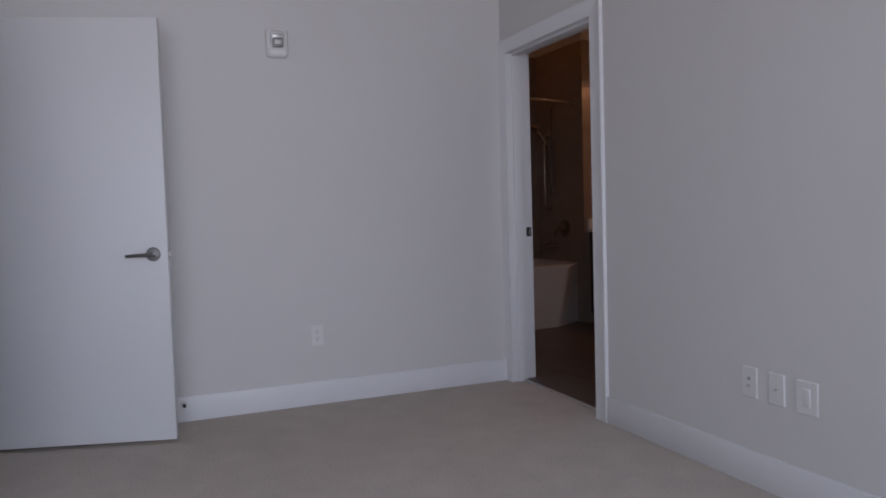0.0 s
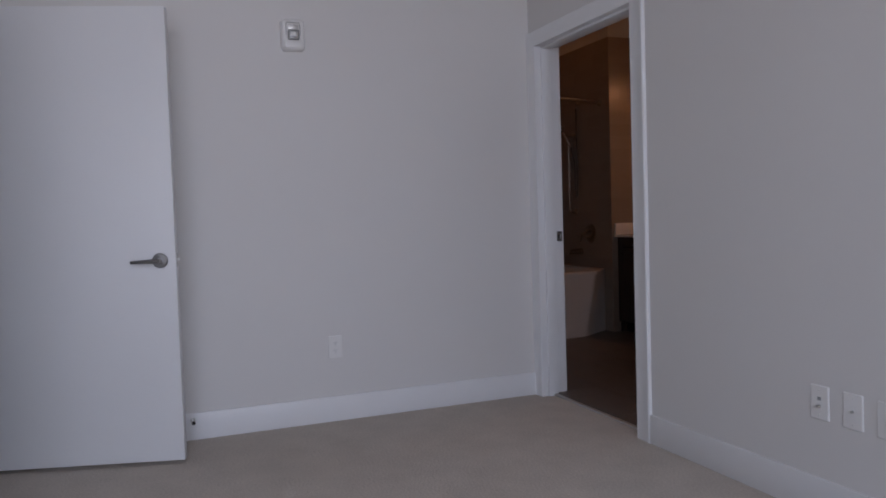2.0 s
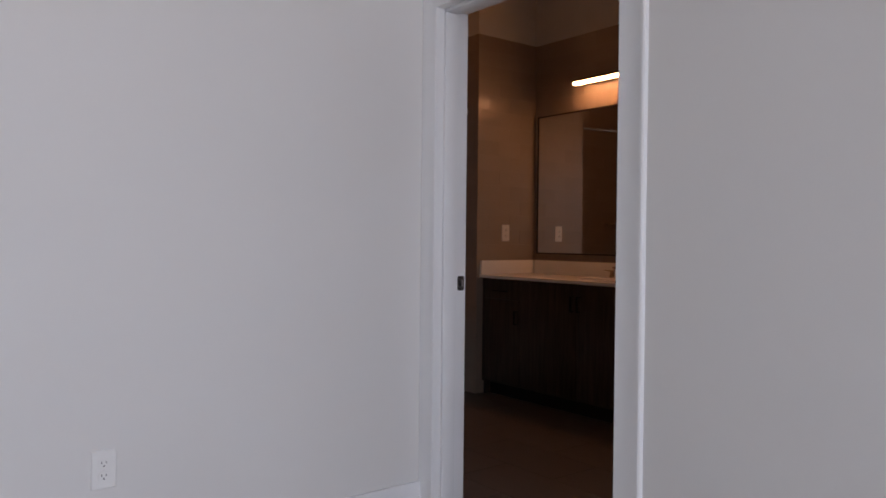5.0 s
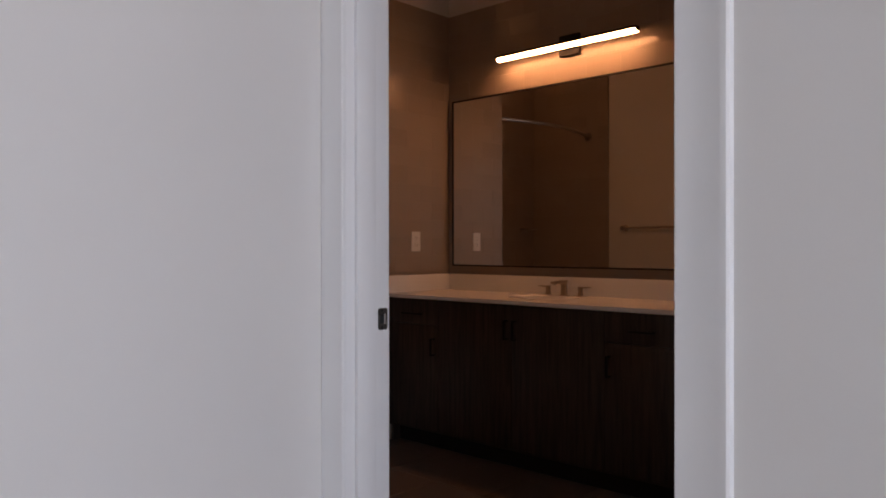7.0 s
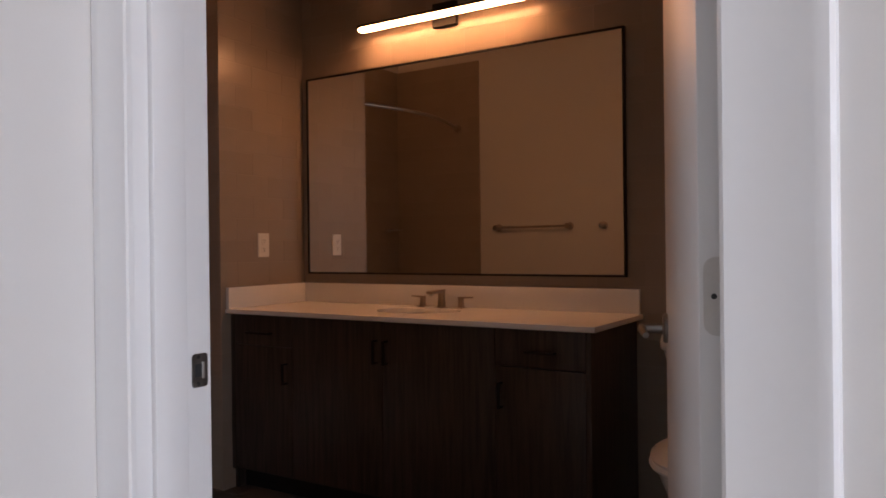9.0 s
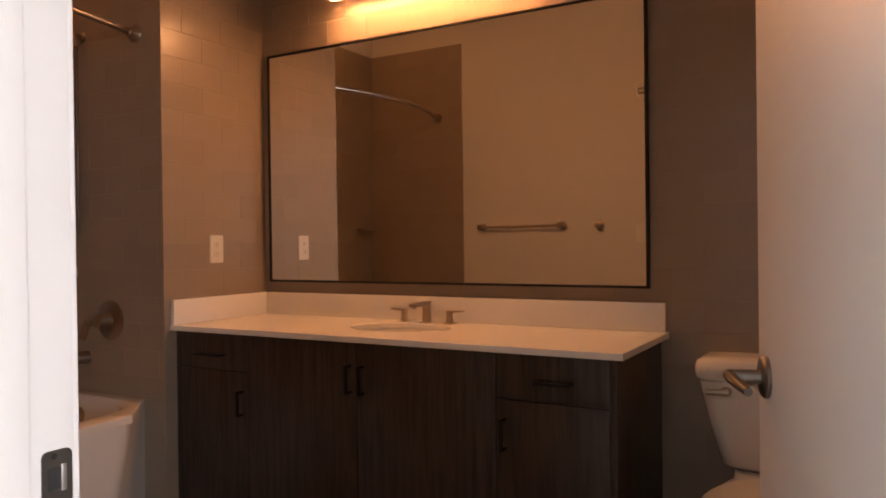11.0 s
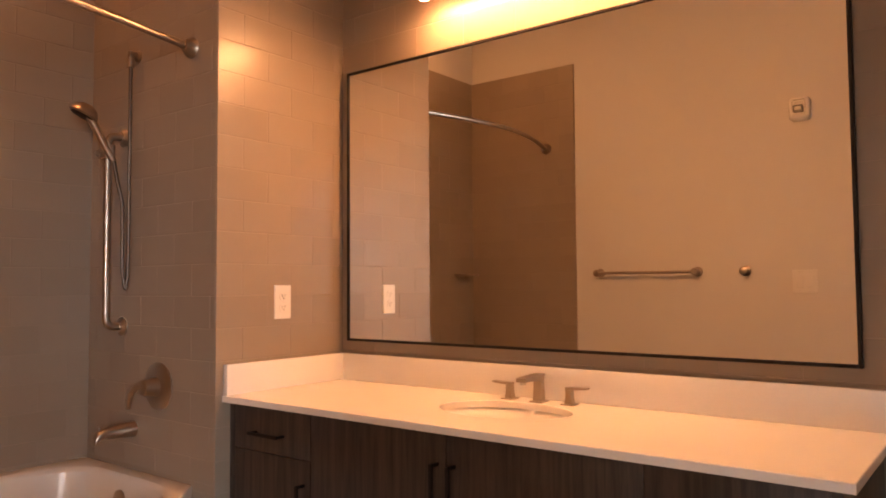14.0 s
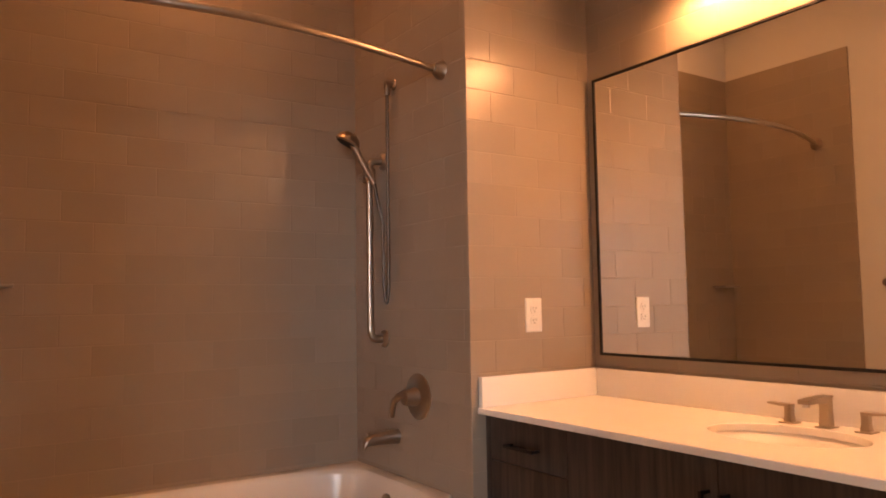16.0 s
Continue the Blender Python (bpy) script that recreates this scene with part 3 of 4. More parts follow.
FY0, FY1 = 1.675, 1.694
fronts = (("drawer", CX0 + 0.032, -1.1835, DZ + 0.0015, FZ1, (-1.428, 0.749), (-1.302, 0.749)), ("door", CX0 + 0.032, -1.1835, FZ0, DZ - 0.0015, (-1.211, 0.533), (-1.211, 0.618)),
          ("door", -1.1805, -0.6885, FZ0, FZ1, (-0.713, 0.661), (-0.713, 0.750)), ("door", -0.6855, -0.1715, FZ0, FZ1, (-0.661, 0.661), (-0.661, 0.750)),
          ("drawer", -0.1685, 0.1800, DZ + 0.0015, FZ1, (-0.032, 0.750), (0.070, 0.750)), ("door", -0.1685, 0.1800, FZ0, DZ - 0.0015, (-0.143, 0.543), (-0.143, 0.630)))
for nm, x0, x1, z0, z1, a, b in fronts:
    f = part(nm, boxes((x0, x1, FY0, FY1, z0, z1), bevel=0.0012), VANITY, van)
    bar_handle(f, (a[0], FY0, a[1]), (b[0], FY0, b[1]))

SKX, BYC, BA, BBR = -0.688, 1.945, 0.200, 0.140        # basin: centre and half axes


def ellipse(a, b, z, n=48, cx=SKX, cy=BYC):
    return [(cx + a * math.cos(2 * math.pi * k / n), cy + b * math.sin(2 * math.pi * k / n), z) for k in range(n)]


def counter_mesh():
    """A slab with an oval hole."""
    bm = bmesh.new()
    n = 48
    x0, x1, y0, y1 = CX0, CX1, CYF, YV - 0.007
    out = []
    for k in range(n):
        c, s = math.cos(2 * math.pi * k / n), math.sin(2 * math.pi * k / n)
        tx = ((x1 - SKX) if c > 0 else (SKX - x0)) / max(abs(c), 1e-6)
        ty = ((y1 - BYC) if s > 0 else (BYC - y0)) / max(abs(s), 1e-6)
        t = min(tx, ty)
        out.append((SKX + t * c, BYC + t * s))
    for cx, cy in ((x0, y0), (x1, y0), (x0, y1), (x1, y1)):
        i = min(range(n), key=lambda k: abs(math.atan2(math.sin(2 * math.pi * k / n - math.atan2(cy - BYC, cx - SKX)), math.cos(2 * math.pi * k / n - math.atan2(cy - BYC, cx - SKX)))))
        out[i] = (cx, cy)
    e = 0.002
    def shrink(p):
        return (min(max(p[0], x0 + e), x1 - e), min(max(p[1], y0 + e), y1 - e))
    loops = [[(*p[:2], CZ - 0.020) for p in ellipse(BA, BBR, 0)], [(*p[:2], CZ - 0.002) for p in ellipse(BA, BBR, 0)], [(*p[:2], CZ) for p in ellipse(BA + 0.002, BBR + 0.002, 0)],
             [(*shrink(p), CZ) for p in out], [(*p, CZ - e) for p in out], [(*p, CZ - 0.020) for p in out]]
    vs = [[bm.verts.new(p) for p in l] for l in loops]
    for p, q in zip(vs, vs[1:] + vs[:1]):
        for k in range(n):
            bm.faces.new((p[k], p[(k + 1) % n], q[(k + 1) % n], q[k]))
    return bm


counter = thing("countertop", "white quartz countertop with backsplash on the vanity", "countertop")
part("slab", counter_mesh(), QUARTZ, counter, smooth=30)
part("backsplash", boxes((CX0 + 0.0205, CX1 - 0.008, YV - 0.027, YV - 0.007, CZ + 0.0003, CZ + 0.098), bevel=0.0015), QUARTZ, counter)
part("side_splash", boxes((CX0, CX0 + 0.020, CYF + 0.004, YV - 0.007, CZ + 0.0003, CZ + 0.098), bevel=0.0015), QUARTZ, counter)

sink = thing("sink_basin", "white oval undermount porcelain sink in the countertop", "sink")
rings = [ellipse(BA + 0.018, BBR + 0.018, CZ - 0.0205), ellipse(BA + 0.004, BBR + 0.004, CZ - 0.0205)]
for k in range(1, 9):
    t = k / 8
    r = 1 - 0.9 * t
    rings.append(ellipse((BA + 0.004) * r, (BBR + 0.004) * r, CZ - 0.022 - 0.115 * (1 - r ** 2.2) / (1 - 0.1 ** 2.2)))
part("bowl", loft(rings, False, True), BASIN, sink, smooth=60)
part("drain", lathe([(0, 0.022), (0.003, 0.022), (0.004, 0.014)], (SKX, BYC, CZ - 0.1372), (SKX, BYC, 2), 24), NICKEL, sink, "brushed nickel drain")

FX, FYC = -0.678, 2.120
faucet = thing("faucet", "brushed nickel widespread faucet with two lever handles", "faucet")
part("base", boxes((FX - 0.022, FX + 0.022, FYC - 0.021, FYC + 0.021, CZ, CZ + 0.004), bevel=0.0015), NICKEL, faucet)
part("column", loft([rounded(FX, FYC, w, d, 0.004, CZ + z, 3) for w, d, z in ((0.0155, 0.0135, 0.004), (0.0132, 0.0120, 0.045), (0.0132, 0.0130, 0.0800))]), NICKEL, faucet, smooth=25)
sp = part("spout", loft([[(FX + sx * 0.0150, y, z) for sx, z in ((-1, z0), (1, z0), (1, z1), (-1, z1))] for y, z0, z1 in ((FYC + 0.0125, CZ + 0.0802, CZ + 0.0831), (FYC - 0.02, CZ + 0.0639, CZ + 0.0831), (FYC - 0.066, CZ + 0.0674, CZ + 0.0813), (FYC - 0.103, CZ + 0.0674, CZ + 0.0787))]), NICKEL, faucet, smooth=20)
part("aerator", tube([(FX, FYC - 0.090, CZ + 0.0683), (FX, FYC - 0.090, CZ + 0.0592)], 0.0095, 16), STEEL, sp)
for s in (-1, 1):
    hx = FX + s * 0.102
    h = part("handle", loft([rounded(hx, FYC, w, d, 0.003, CZ + z, 3) for w, d, z in ((0.0125, 0.0125, 0.004), (0.0095, 0.0110, 0.022), (0.0095, 0.0110, 0.0438))]), NICKEL, faucet, smooth=25)
    part("handle_base", boxes((hx - 0.021, hx + 0.021, FYC - 0.021, FYC + 0.021, CZ, CZ + 0.0040), bevel=0.0015), NICKEL, h)
    part("lever", loft([[(hx + s * x, FYC + sy * 0.0105, z) for sy, z in ((-1, z0), (1, z0), (1, z1), (-1, z1))] for x, z0, z1 in ((-0.0095, CZ + 0.0441, CZ + 0.0509), (0.02, CZ + 0.0441, CZ + 0.0513), (0.058, CZ + 0.0478, CZ + 0.0522))]), NICKEL, h, smooth=20)

# ---- mirror and light ----
MX0, MX1, MZ0, MZ1 = -1.525, 0.166, 0.997, 2.004
mirror = thing("mirror", "large wall mirror in a thin black frame over the vanity", "mirror")
part("glass", boxes((MX0 + 0.008, MX1 - 0.008, YV - 0.0235, YV - 0.020, MZ0 + 0.008, MZ1 - 0.008)), MIRROR, mirror, "clear mirror glass")
part("backing", boxes((MX0 + 0.004, MX1 - 0.004, YV - 0.019, YV - 0.006, MZ0 + 0.004, MZ1 - 0.004)), BLACK, mirror)
for s in ((MX0, MX0 + 0.009, MZ0, MZ1), (MX1 - 0.009, MX1, MZ0, MZ1), (MX0 + 0.009, MX1 - 0.009, MZ0, MZ0 + 0.009), (MX0 + 0.009, MX1 - 0.009, MZ1 - 0.009, MZ1)):
    part("frame", boxes((s[0], s[1], YV - 0.028, YV - 0.0065, s[2], s[3]), bevel=0.001), BLACK, mirror, "thin black metal frame")

lamp = thing("vanity_light", "black bar vanity light with a glowing warm diffuser", "wall lamp")
LX0, LX1, LZ, LY = -1.112, -0.237, 2.176, 2.100
part("back_plate", boxes((-0.738, -0.612, YV - 0.032, YV - 0.007, 2.142, 2.252), bevel=0.003), BLACK, lamp)
part("arm", boxes((-0.691, -0.659, LY + 0.010, YV - 0.030, LZ + 0.004, LZ + 0.024)), BLACK, lamp)
part("housing", boxes((LX0, LX1, LY - 0.019, LY + 0.019, LZ + 0.009, LZ + 0.021), bevel=0.002), BLACK, lamp)
part("end_cap", boxes((LX0 - 0.003, LX0, LY - 0.019, LY + 0.019, LZ - 0.004, LZ + 0.021)), BLACK, lamp)
part("end_cap", boxes((LX1, LX1 + 0.003, LY - 0.019, LY + 0.019, LZ - 0.004, LZ + 0.021)), BLACK, lamp)
part("back_skirt", boxes((LX0, LX1, LY + 0.0175, LY + 0.020, LZ - 0.005, LZ + 0.009)), BLACK, lamp)
part("diffuser", boxes((LX0 + 0.001, LX1 - 0.001, LY - 0.018, LY + 0.017, LZ - 0.010, LZ + 0.009), bevel=0.006, segs=3), GLOW, lamp, "glowing warm white diffuser")

# ---- bathtub ----
TX0, TX1, TY0, TY1, TZ = XT + 0.008, -1.688, YT + 0.012, YP - 0.008, 0.558
tub = thing("bathtub", "white bow-front alcove bathtub with a plain apron", "bathtub")
BOW = 0.222


def front(y, cut=0.215):
    """The front line of the tub: cut off towards both ends."""
    d = min(y - TY0, TY1 - y)
    return TX1 + (0.205 * d / cut if d < cut else 0.205 + (BOW - 0.205) * min((d - cut) / 0.25, 1))


def tub_ring(inset, e, z, bowed, n=28):
    """An outline from the front round to the near end; e rounds its corners."""
    cx, cy = (TX0 + TX1) / 2, (TY0 + TY1) / 2
    square = [(1, -1 + 2 * k / n) for k in range(n)] + [(1 - 2 * k / n, 1) for k in range(n)] + [(-1, 1 - 2 * k / n) for k in range(n)] + [(-1 + 2 * k / n, -1) for k in range(n)]
    out = []
    for u, v in square:
        r = (abs(u) ** e + abs(v) ** e) ** (-1 / e) if e else 1
        u, v = u * r, v * r
        y = cy + v * ((TY1 - TY0) / 2 - inset)
        edge = (front(y) if bowed else TX1 + BOW - 0.02) - inset
        out.append((cx + u * (edge - cx) if u > 0 else cx + u * (cx - TX0 - inset), y, z))
    return out


rings = [tub_ring(0.0, 0, TZ - 0.030, True), tub_ring(0.0, 0, TZ - 0.008, True), tub_ring(0.002, 0, TZ - 0.003, True), tub_ring(0.008, 0, TZ, True)]
for k, e, z in ((0.060, 5.5, TZ + 0.001), (0.066, 5.2, TZ - 0.003), (0.074, 5.0, TZ - 0.016), (0.092, 4.6, TZ - 0.15), (0.112, 4.4, TZ - 0.31), (0.142, 4.2, TZ - 0.365), (0.19, 4.0, TZ - 0.378)):
    rings.append(tub_ring(k, e, z, False))
part("basin", loft(rings, False, True), ACRYLIC, tub, smooth=28)
cols = [TY0 + (TY1 - TY0) * k / 68 for k in range(69)]
rows = [(0.012 + (TZ - 0.038) * k / 6, 0.004) for k in range(7)]
part("apron", loft([[(front(y, 0.215 + 0.13 * (1 - z / TZ)) - d, y, z) for z, d in rows] + [(front(y, 0.35) - 0.03, y, z) for z, d in reversed(rows)] for y in cols]), ACRYLIC, tub, smooth=20)
ov = part("overflow", lathe([(0, 0.036), (0.006, 0.036), (0.010, 0.030), (0.012, 0.012)], (-1.985, TY1 - 0.080, TZ - 0.082), (-1.985, TY1 - 1.0, TZ - 0.02), 24), NICKEL, tub, "round brushed nickel overflow cover")
part("screw", lathe([(0, 0.004), (0.002, 0.003)], (-1.985, TY1 - 0.092, TZ - 0.0813), (-1.985, TY1 - 1.0, TZ - 0.02), 10), STEEL, ov)

TFY = YP - 0.007
valve = thing("shower_valve", "brushed nickel tub and shower valve with lever handle", "shower valve")
VX, VZ = -1.890, 0.860
part("escutcheon", lathe([(0, 0.082), (0.004, 0.082), (0.009, 0.072), (0.014, 0.040)], (VX, TFY, VZ), (VX, -1, VZ), 40), NICKEL, valve)
hub = part("hub", lathe([(0.012, 0.034), (0.040, 0.028), (0.062, 0.026), (0.066, 0.020)], (VX, TFY, VZ), (VX, -1, VZ), 28), NICKEL, valve)
part("lever", tube([(VX, TFY - 0.05, VZ + 0.004), (VX - 0.035, TFY - 0.062, VZ + 0.002), (VX - 0.062, TFY - 0.068, VZ - 0.022), (VX - 0.074, TFY - 0.070, VZ - 0.075)], [0.016, 0.013, 0.011, 0.008], 14), NICKEL, hub)
spout = thing("tub_spout", "brushed nickel bathtub spout on the tiles", "tub spout")
SX, SZ = -2.046, 0.700
rings = []
for d, w, z0, z1 in ((0.0, 0.027, -0.030, 0.026), (0.05, 0.025, -0.027, 0.024), (0.10, 0.023, -0.024, 0.018), (0.132, 0.021, -0.026, 0.010), (0.142, 0.019, -0.040, 0.002), (0.146, 0.017, -0.044, -0.006)):
    rings.append([(SX + w * math.cos(a), TFY - d, SZ + (z0 + z1) / 2 + (z1 - z0) / 2 * math.sin(a)) for a in (2 * math.pi * k / 20 for k in range(20))])
part("spout_body", loft(rings), NICKEL, spout, smooth=40)
part("diverter_knob", tube([(SX, TFY - 0.128, SZ + 0.008), (SX, TFY - 0.128, SZ + 0.024)], [0.005, 0.006], 12), NICKEL, spout)

rail = thing("shower_rail", "brushed nickel vertical slide bar with a hand shower", "shower")
RX, RY, RZ0, RZ1 = -2.133, YP - 0.072, 1.070, 1.740
pts = [(RX, TFY, RZ0 - 0.012)] + [(RX, p.y, p.z) for p in arc((RX, RY + 0.035, RZ0 - 0.012), (RX, RY, RZ0 - 0.012), (RX, RY, RZ0 + 0.03))]
pts += [(RX, RY, RZ1 - 0.03)] + [(RX, p.y, p.z) for p in arc((RX, RY, RZ1 - 0.02), (RX, RY, RZ1 + 0.012), (RX, RY + 0.035, RZ1 + 0.012))] + [(RX, TFY, RZ1 + 0.012)]
part("bar", tube(pts, 0.0145, 18), NICKEL, rail)
for z in (RZ0 - 0.012, RZ1 + 0.012):
    part("flange", lathe([(0, 0.034), (0.006, 0.034), (0.016, 0.022)], (RX, TFY, z), (RX, -1, z), 24), NICKEL, rail)
HZ = 1.690
hold = part("slider", tube([(RX - 0.001, RY, HZ - 0.026), (RX - 0.001, RY, HZ + 0.026)], 0.026, 18), NICKEL, rail)
part("cradle", tube([(RX - 0.045, RY - 0.012, HZ), (RX + 0.035, RY - 0.012, HZ)], [0.013, 0.016], 14), NICKEL, hold)
hb = Vector((RX + 0.058, RY - 0.008, HZ - 0.040))
hp = Vector((RX - 0.002, RY - 0.086, HZ + 0.132))
hand = part("hand_shower", tube([hb, hb.lerp(hp, 0.25), hb.lerp(hp, 0.6) + Vector((0, 0, 0.006)), hp + Vector((0.004, 0.006, 0.006))], [0.0105, 0.0125, 0.0125, 0.015], 16), NICKEL, rail)
hv = Vector((-0.18, -0.42, -0.89))
part("spray_head", lathe([(-0.030, 0.014), (-0.026, 0.027), (-0.014, 0.041), (0.002, 0.049), (0.010, 0.050), (0.015, 0.046)], hp, hp + hv, 30), NICKEL, hand, "round nickel spray head")
part("spray_face", lathe([(0.0152, 0.042), (0.0168, 0.040)], hp, hp + hv, 30), DARK, hand)
SUX, SUZ = -2.047, 2.040
sup = part("supply_elbow", lathe([(0, 0.022), (0.005, 0.022), (0.010, 0.015), (0.040, 0.014)], (SUX, TFY, SUZ), (SUX, -1, SUZ), 24), NICKEL, rail)
part("connector", tube([(SUX, TFY - 0.030, SUZ), (SUX, TFY - 0.030, SUZ - 0.045)], 0.0125, 16), NICKEL, sup)
hose = [Vector((SUX, TFY - 0.030, SUZ - 0.04)), Vector((SUX, TFY - 0.030, 1.7)), Vector((SUX - 0.001, TFY - 0.030, 1.30))]
hose += arc((SUX - 0.001, TFY - 0.031, 1.27), (SUX - 0.004, TFY - 0.034, 1.12), (SUX - 0.010, TFY - 0.046, 1.27), 10)
hose += [Vector((SUX - 0.011, TFY - 0.047, 1.40))] + arc((SUX - 0.012, TFY - 0.048, 1.50), (SUX - 0.012, TFY - 0.070, 1.58), tuple(hb), 8)
part("hose", tube(hose, 0.0066, 12), HOSE, rail, "flexible metal shower hose")

down = thing("recessed_downlight", "round white downlight glowing warm in the ceiling over the tub", "ceiling lamp")
DLX, DLY = -2.065, 0.900
part("trim_ring", lathe([(0.0, 0.062), (0.0, 0.090), (0.004, 0.090), (0.007, 0.084), (0.009, 0.064), (0.001, 0.062)], (DLX, DLY, HC), (DLX, DLY, 0), 40), PLASTIC, down)
part("lens", lathe([(0.0005, 0.061), (0.005, 0.061), (0.006, 0.056)], (DLX, DLY, HC), (DLX, DLY, 0), 40), DOWN, down, "glowing warm white lens")

rod = thing("curtain_rod", "curved brushed nickel shower curtain rod", "curtain rod")
RDX, RDZ, RDX1, RDZ1 = -1.712, 2.004, -1.812, 2.038     # ends at the plumbing wall and at the door wall
pts = [(RDX1 + (RDX - RDX1) * k / 28 + 0.135 * math.sin(math.pi * k / 28) ** 1.1, YT + 0.014 + (YP - YT - 0.022) * k / 28, RDZ1 + (RDZ - RDZ1) * k / 28) for k in range(29)]
part("bar", tube(pts, 0.0125, 16), NICKEL, rod)
for x, y, z, s in ((RDX, YP - 0.007, RDZ, -1), (RDX1, YT + 0.011, RDZ1, 1)):
    part("flange", lathe([(0, 0.034), (0.008, 0.034), (0.016, 0.026), (0.034, 0.020), (0.042, 0.017)], (x, y, z), (x + 0.2, y + s * 0.9, z), 28), NICKEL, rod)

dish = thing("soap_dish", "small brushed nickel soap dish on the tub wall", "soap dish")
DY, DZZ = 0.305, 1.262
part("mount", boxes((XT + 0.006, XT + 0.014, DY - 0.035, DY + 0.035, DZZ - 0.012, DZZ + 0.016), bevel=0.002), NICKEL, dish)
part("tray", loft([rounded(XT + 0.058, DY, 0.046, 0.072, 0.012, DZZ, 5), rounded(XT + 0.058, DY, 0.048, 0.074, 0.013, DZZ + 0.003, 5), rounded(XT + 0.058, DY, 0.048, 0.074, 0.013, DZZ + 0.010, 5), rounded(XT + 0.058, DY, 0.045, 0.071, 0.011, DZZ + 0.010, 5), rounded(XT + 0.058, DY, 0.042, 0.068, 0.010, DZZ + 0.004, 5)]), NICKEL, dish, smooth=40)

# ---- towel bar and hook on the painted bathroom wall ----
bar = thing("towel_bar", "brushed nickel towel bar on the painted wall", "towel bar")
part("rod", tube([(-1.465, YT + 0.06, 1.265), (-0.898, YT + 0.06, 1.265)], 0.0085, 16), NICKEL, bar)
for x in (-1.465, -0.898):
    p = part("post", lathe([(0, 0.027), (0.005, 0.027), (0.010, 0.016), (0.052, 0.0135)], (x, YT, 1.265), (x, 9, 1.265), 24), NICKEL, bar)
    part("cap", lathe([(0.046, 0.020), (0.066, 0.020), (0.072, 0.014)], (x, YT, 1.265), (x, 9, 1.265), 24), NICKEL, p)
hook = thing("robe_hook", "brushed nickel robe hook on the painted wall", "hook")
part("base", lathe([(0, 0.026), (0.005, 0.026), (0.010, 0.013), (0.040, 0.012)], (-0.649, YT, 1.265), (-0.649, 9, 1.265), 24), NICKEL, hook)
part("knob", lathe([(0.036, 0.014), (0.044, 0.022), (0.052, 0.022), (0.056, 0.014)], (-0.649, YT, 1.265), (-0.649, 9, 1.265), 24), NICKEL, hook)

# ---- toilet ----
toilet = thing("toilet", "white two-piece porcelain toilet beside the vanity", "toilet")
QX = 0.602


def ovoid(y0, y1, w, z, n=32):
    """A rounded outline from the back y1 to the front y0."""
    cy, hl = (y0 + y1) / 2, (y1 - y0) / 2
    return [(QX + w * math.copysign(abs(math.cos(a)) ** 0.8, math.cos(a)), cy + hl * math.sin(a), z) for a in (2 * math.pi * k / n for k in range(n))]


tank = part("tank", loft([rounded(QX, 2.085, 0.165, 0.070, 0.05, 0.470, 6), rounded(QX, 2.080, 0.190, 0.084, 0.055, 0.485, 6), rounded(QX, 2.074, 0.218, 0.096, 0.05, 0.60, 6), rounded(QX, 2.070, 0.247, 0.104, 0.05, 0.737, 6)]), PORCELAIN, toilet, smooth=50)
part("tank_lid", loft([rounded(QX, 2.068, 0.246, 0.108, 0.05, 0.738, 8), rounded(QX, 2.068, 0.256, 0.114, 0.052, 0.748, 8), rounded(QX, 2.068, 0.258, 0.115, 0.054, 0.775, 8), rounded(QX, 2.068, 0.252, 0.110, 0.052, 0.796, 8), rounded(QX, 2.068, 0.232, 0.094, 0.045, 0.805, 8), rounded(QX, 2.068, 0.16, 0.05, 0.03, 0.808, 8)]), PORCELAIN, toilet, smooth=60)
fl = part("flush_lever", lathe([(0, 0.014), (0.006, 0.014), (0.012, 0.011), (0.020, 0.010)], (0.440, 1.968, 0.712), (0.440, -1, 0.712), 20), NICKEL, toilet, "brushed nickel flush lever")
part("lever_arm", tube([(0.444, 1.948, 0.712), (0.415, 1.944, 0.712), (0.385, 1.944, 0.709)], [0.010, 0.009, 0.008], 12), NICKEL, fl)
part("bowl", loft([ovoid(1.60, 2.14, 0.105, 0.012), ovoid(1.60, 2.14, 0.105, 0.05), ovoid(1.58, 2.12, 0.10, 0.18), ovoid(1.50, 2.08, 0.14, 0.31), ovoid(1.44, 2.13, 0.178, 0.41), ovoid(1.43, 2.15, 0.186, 0.445)]), PORCELAIN, toilet, smooth=60)
part("pedestal_deck", loft([rounded(QX, 2.06, 0.15, 0.10, 0.05, 0.4455, 6), rounded(QX, 2.07, 0.15, 0.09, 0.05, 0.4695, 6)]), PORCELAIN, toilet, smooth=50)
part("seat", loft([ovoid(1.425, 1.93, 0.186, 0.446), ovoid(1.42, 1.935, 0.190, 0.454), ovoid(1.425, 1.93, 0.186, 0.464)]), PLASTIC, toilet, smooth=50)
part("seat_lid", loft([ovoid(1.43, 1.945, 0.184, 0.4645), ovoid(1.425, 1.95, 0.187, 0.474), ovoid(1.45, 1.93, 0.165, 0.484)]), PLASTIC, toilet, smooth=50)

# ---- tiles ----
cache = {}


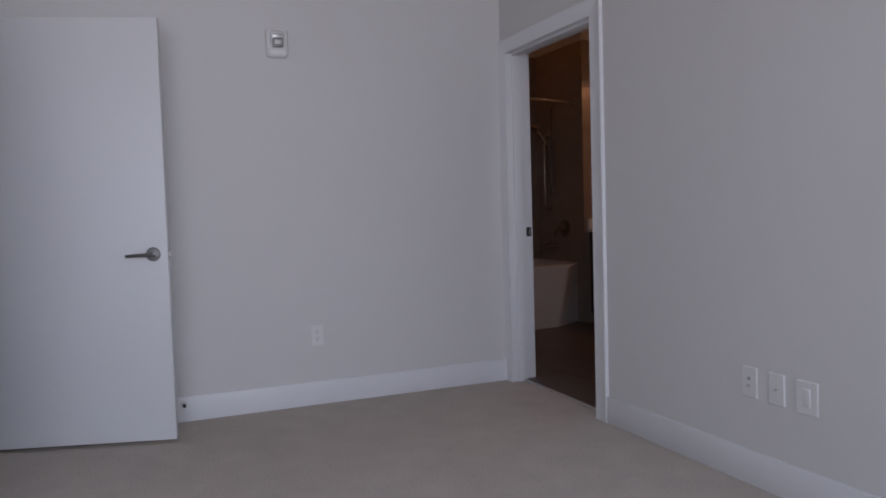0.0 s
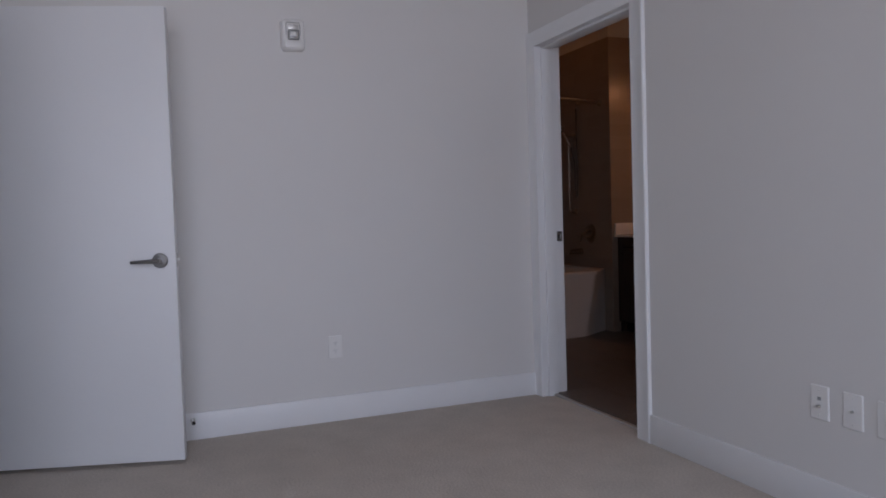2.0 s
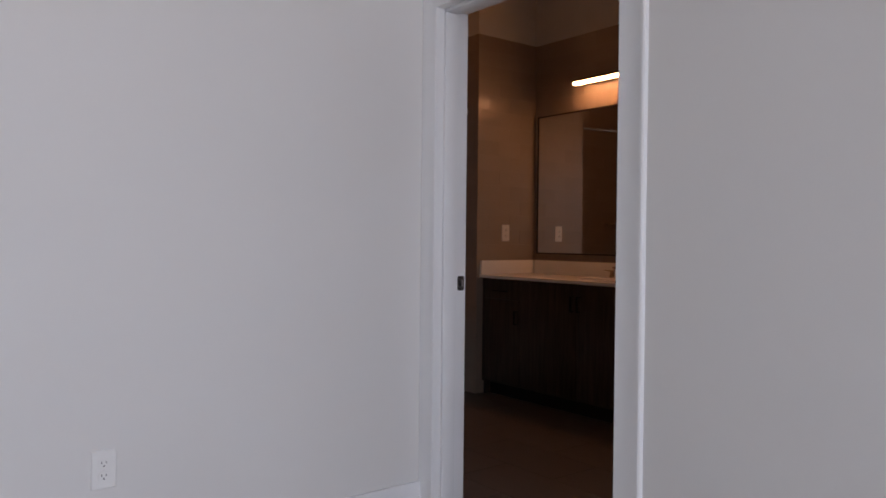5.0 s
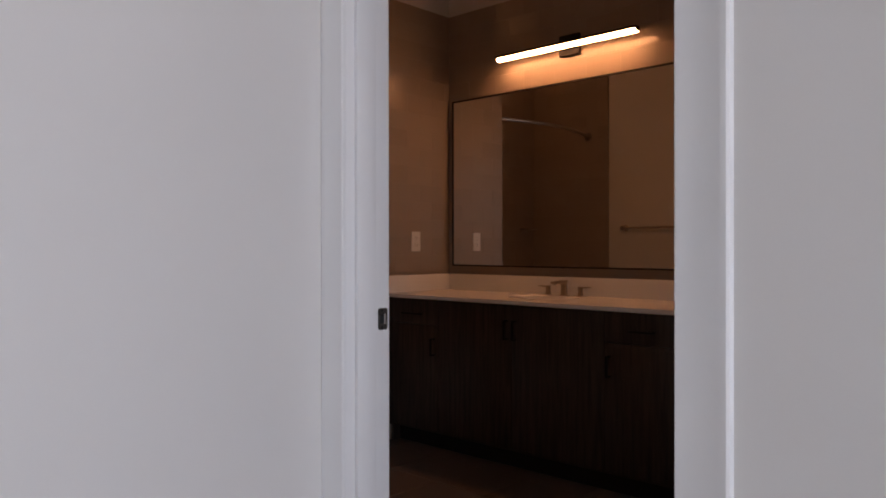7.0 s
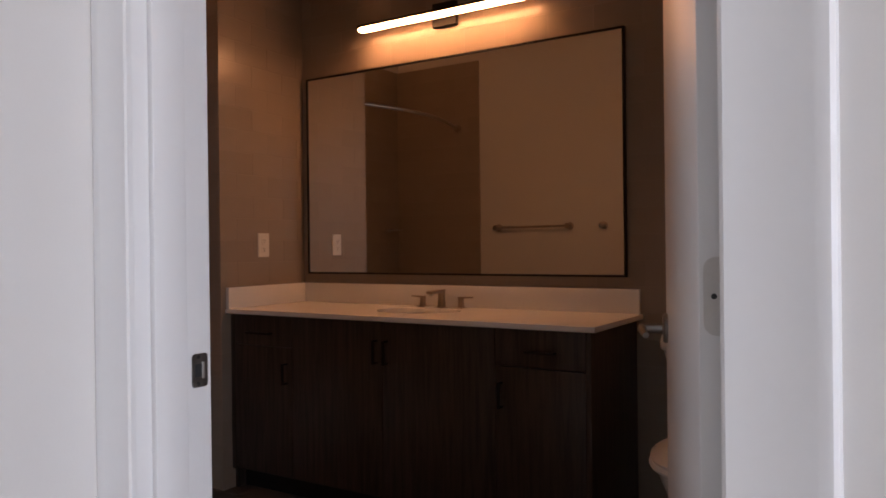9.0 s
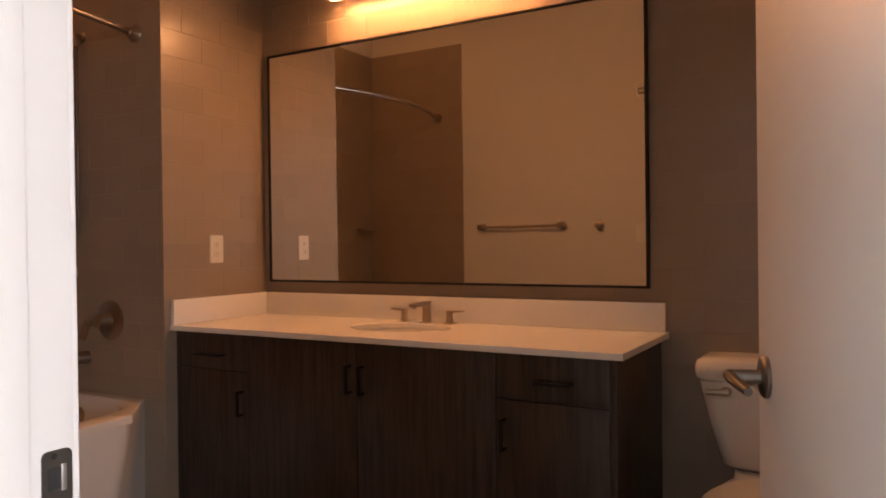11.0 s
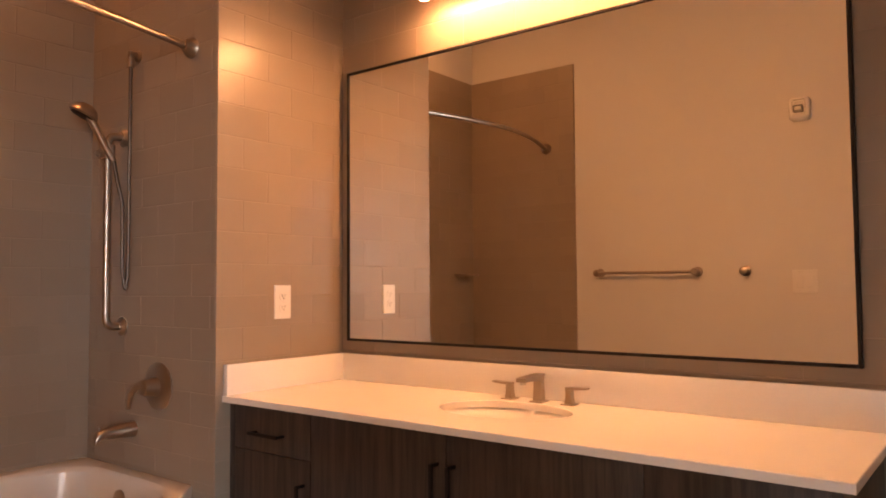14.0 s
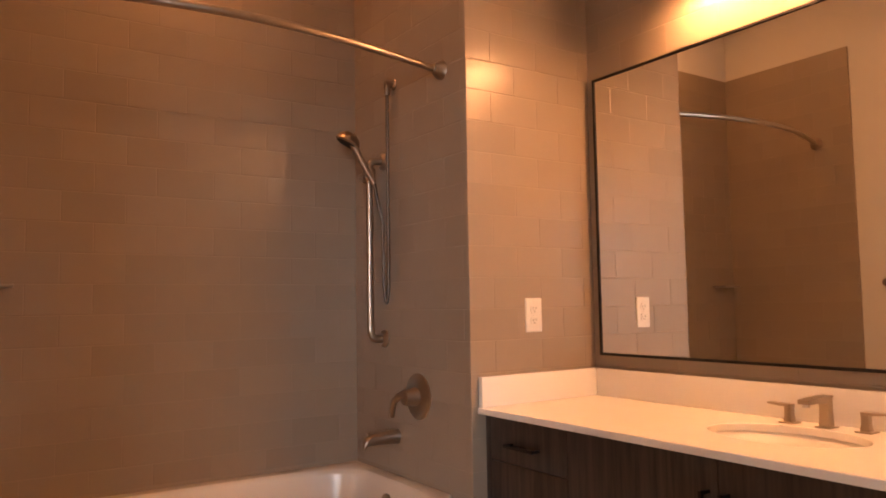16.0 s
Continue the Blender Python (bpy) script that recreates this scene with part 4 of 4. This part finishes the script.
def tile_mesh(w, h, mat, thick, e):
    key = (round(w, 3), round(h, 3), mat.name)
    if key not in cache:
        bm = bmesh.new()
        a = [(-w / 2, -h / 2), (w / 2, -h / 2), (w / 2, h / 2), (-w / 2, h / 2)]
        b = [(-w / 2 + e, -h / 2 + e), (w / 2 - e, -h / 2 + e), (w / 2 - e, h / 2 - e), (-w / 2 + e, h / 2 - e)]
        loft([[(x, 0, z) for x, z in a], [(x, -thick + e * 0.6, z) for x, z in a], [(x, -thick, z) for x, z in b]], False, True, bm)
        cache[key] = finish("tile", bm, mat)
    return cache[key]


rnd = random.Random(4)


def tile_wall(parent, place, length, z_from, z_to, shift, skip=None):
    """Running-bond tiles along a wall; place(s, z) gives the pose of a tile centred s metres along it."""
    row0 = math.floor((z_from - TILE_Z) / TILE_H + 1e-6)
    row1 = math.ceil((z_to - TILE_Z) / TILE_H - 1e-6)
    for row in range(row0, row1):
        z0, z1 = max(TILE_Z + row * TILE_H, z_from), min(TILE_Z + (row + 1) * TILE_H, z_to)
        if z1 - z0 < 0.012:
            continue
        s = -(shift + (row % 2) * TILE_W / 2) % TILE_W - TILE_W
        while s < length:
            a, b = max(s, 0), min(s + TILE_W, length)
            s += TILE_W
            if b - a < 0.012 or (skip and skip(a, b, z0, z1)):
                continue
            ob = new("tile", tile_mesh(b - a - 0.0017, z1 - z0 - GROUT, TILE, 0.007, 0.0010))
            ob.parent = parent
            ob.matrix_basis = place((a + b) / 2, (z0 + z1) / 2) @ pose(0, rnd.uniform(-0.0003, 0.0003), 0, rnd.uniform(-0.1, 0.1), 0, rnd.uniform(-0.07, 0.07))


tile_wall(wall_w, lambda s, z: pose(XW, YP - 0.007 + s, z, rz=90), YV - YP + 0.006, 0.02, TILE_TOP, 0.0)
tile_wall(wall_w, lambda s, z: pose(XT + s, YP, z), XW - XT, 0.57, TILE_TOP, 0.04)
tile_wall(wall_w, lambda s, z: pose(TX1 + 0.004 + s, YP, z), XW - TX1 - 0.004, 0.02, 0.57, 0.1)
tile_wall(wall_t, lambda s, z: pose(XT, YT + 0.008 + s, z, rz=90), YP - YT - 0.016, 0.57, TILE_TOP, 0.05)
tile_wall(wall_te, lambda s, z: pose(XTE - s, YT + 0.004, z, rz=180), XTE - XT, 0.57, TILE_TOP, 0.0)
tile_wall(wall_v, lambda s, z: pose(XW + 0.008 + s, YV, z), XR - XW - 0.008, 0.02, TILE_TOP, 0.142,
          lambda a, b, z0, z1: XW + b < 0.19 and z1 < 0.83)

bath_floor = solid("floor_bathroom", boxes((XT, XR, 0.075, YV, -0.06, 0.008)), GROUT_M, "brown stone-look tiled bathroom floor", "floor", kind="structure")
for i in range(7):
    for j in range(8):
        x0, y0 = XT + 0.61 * i - (0.3 if j % 2 else 0.0), 0.086 + 0.305 * j
        x1, y1 = min(x0 + 0.607, XR - 0.002), min(y0 + 0.302, YV - 0.01)
        x0 = max(x0, XT)
        if x1 - x0 > 0.03 and y1 - y0 > 0.03:
            ob = new("tile", tile_mesh(x1 - x0, y1 - y0, FLOOR_TILE, 0.006, 0.0012))
            ob.parent = bath_floor
            ob.matrix_basis = pose((x0 + x1) / 2, (y0 + y1) / 2, 0.008, rx=-90)
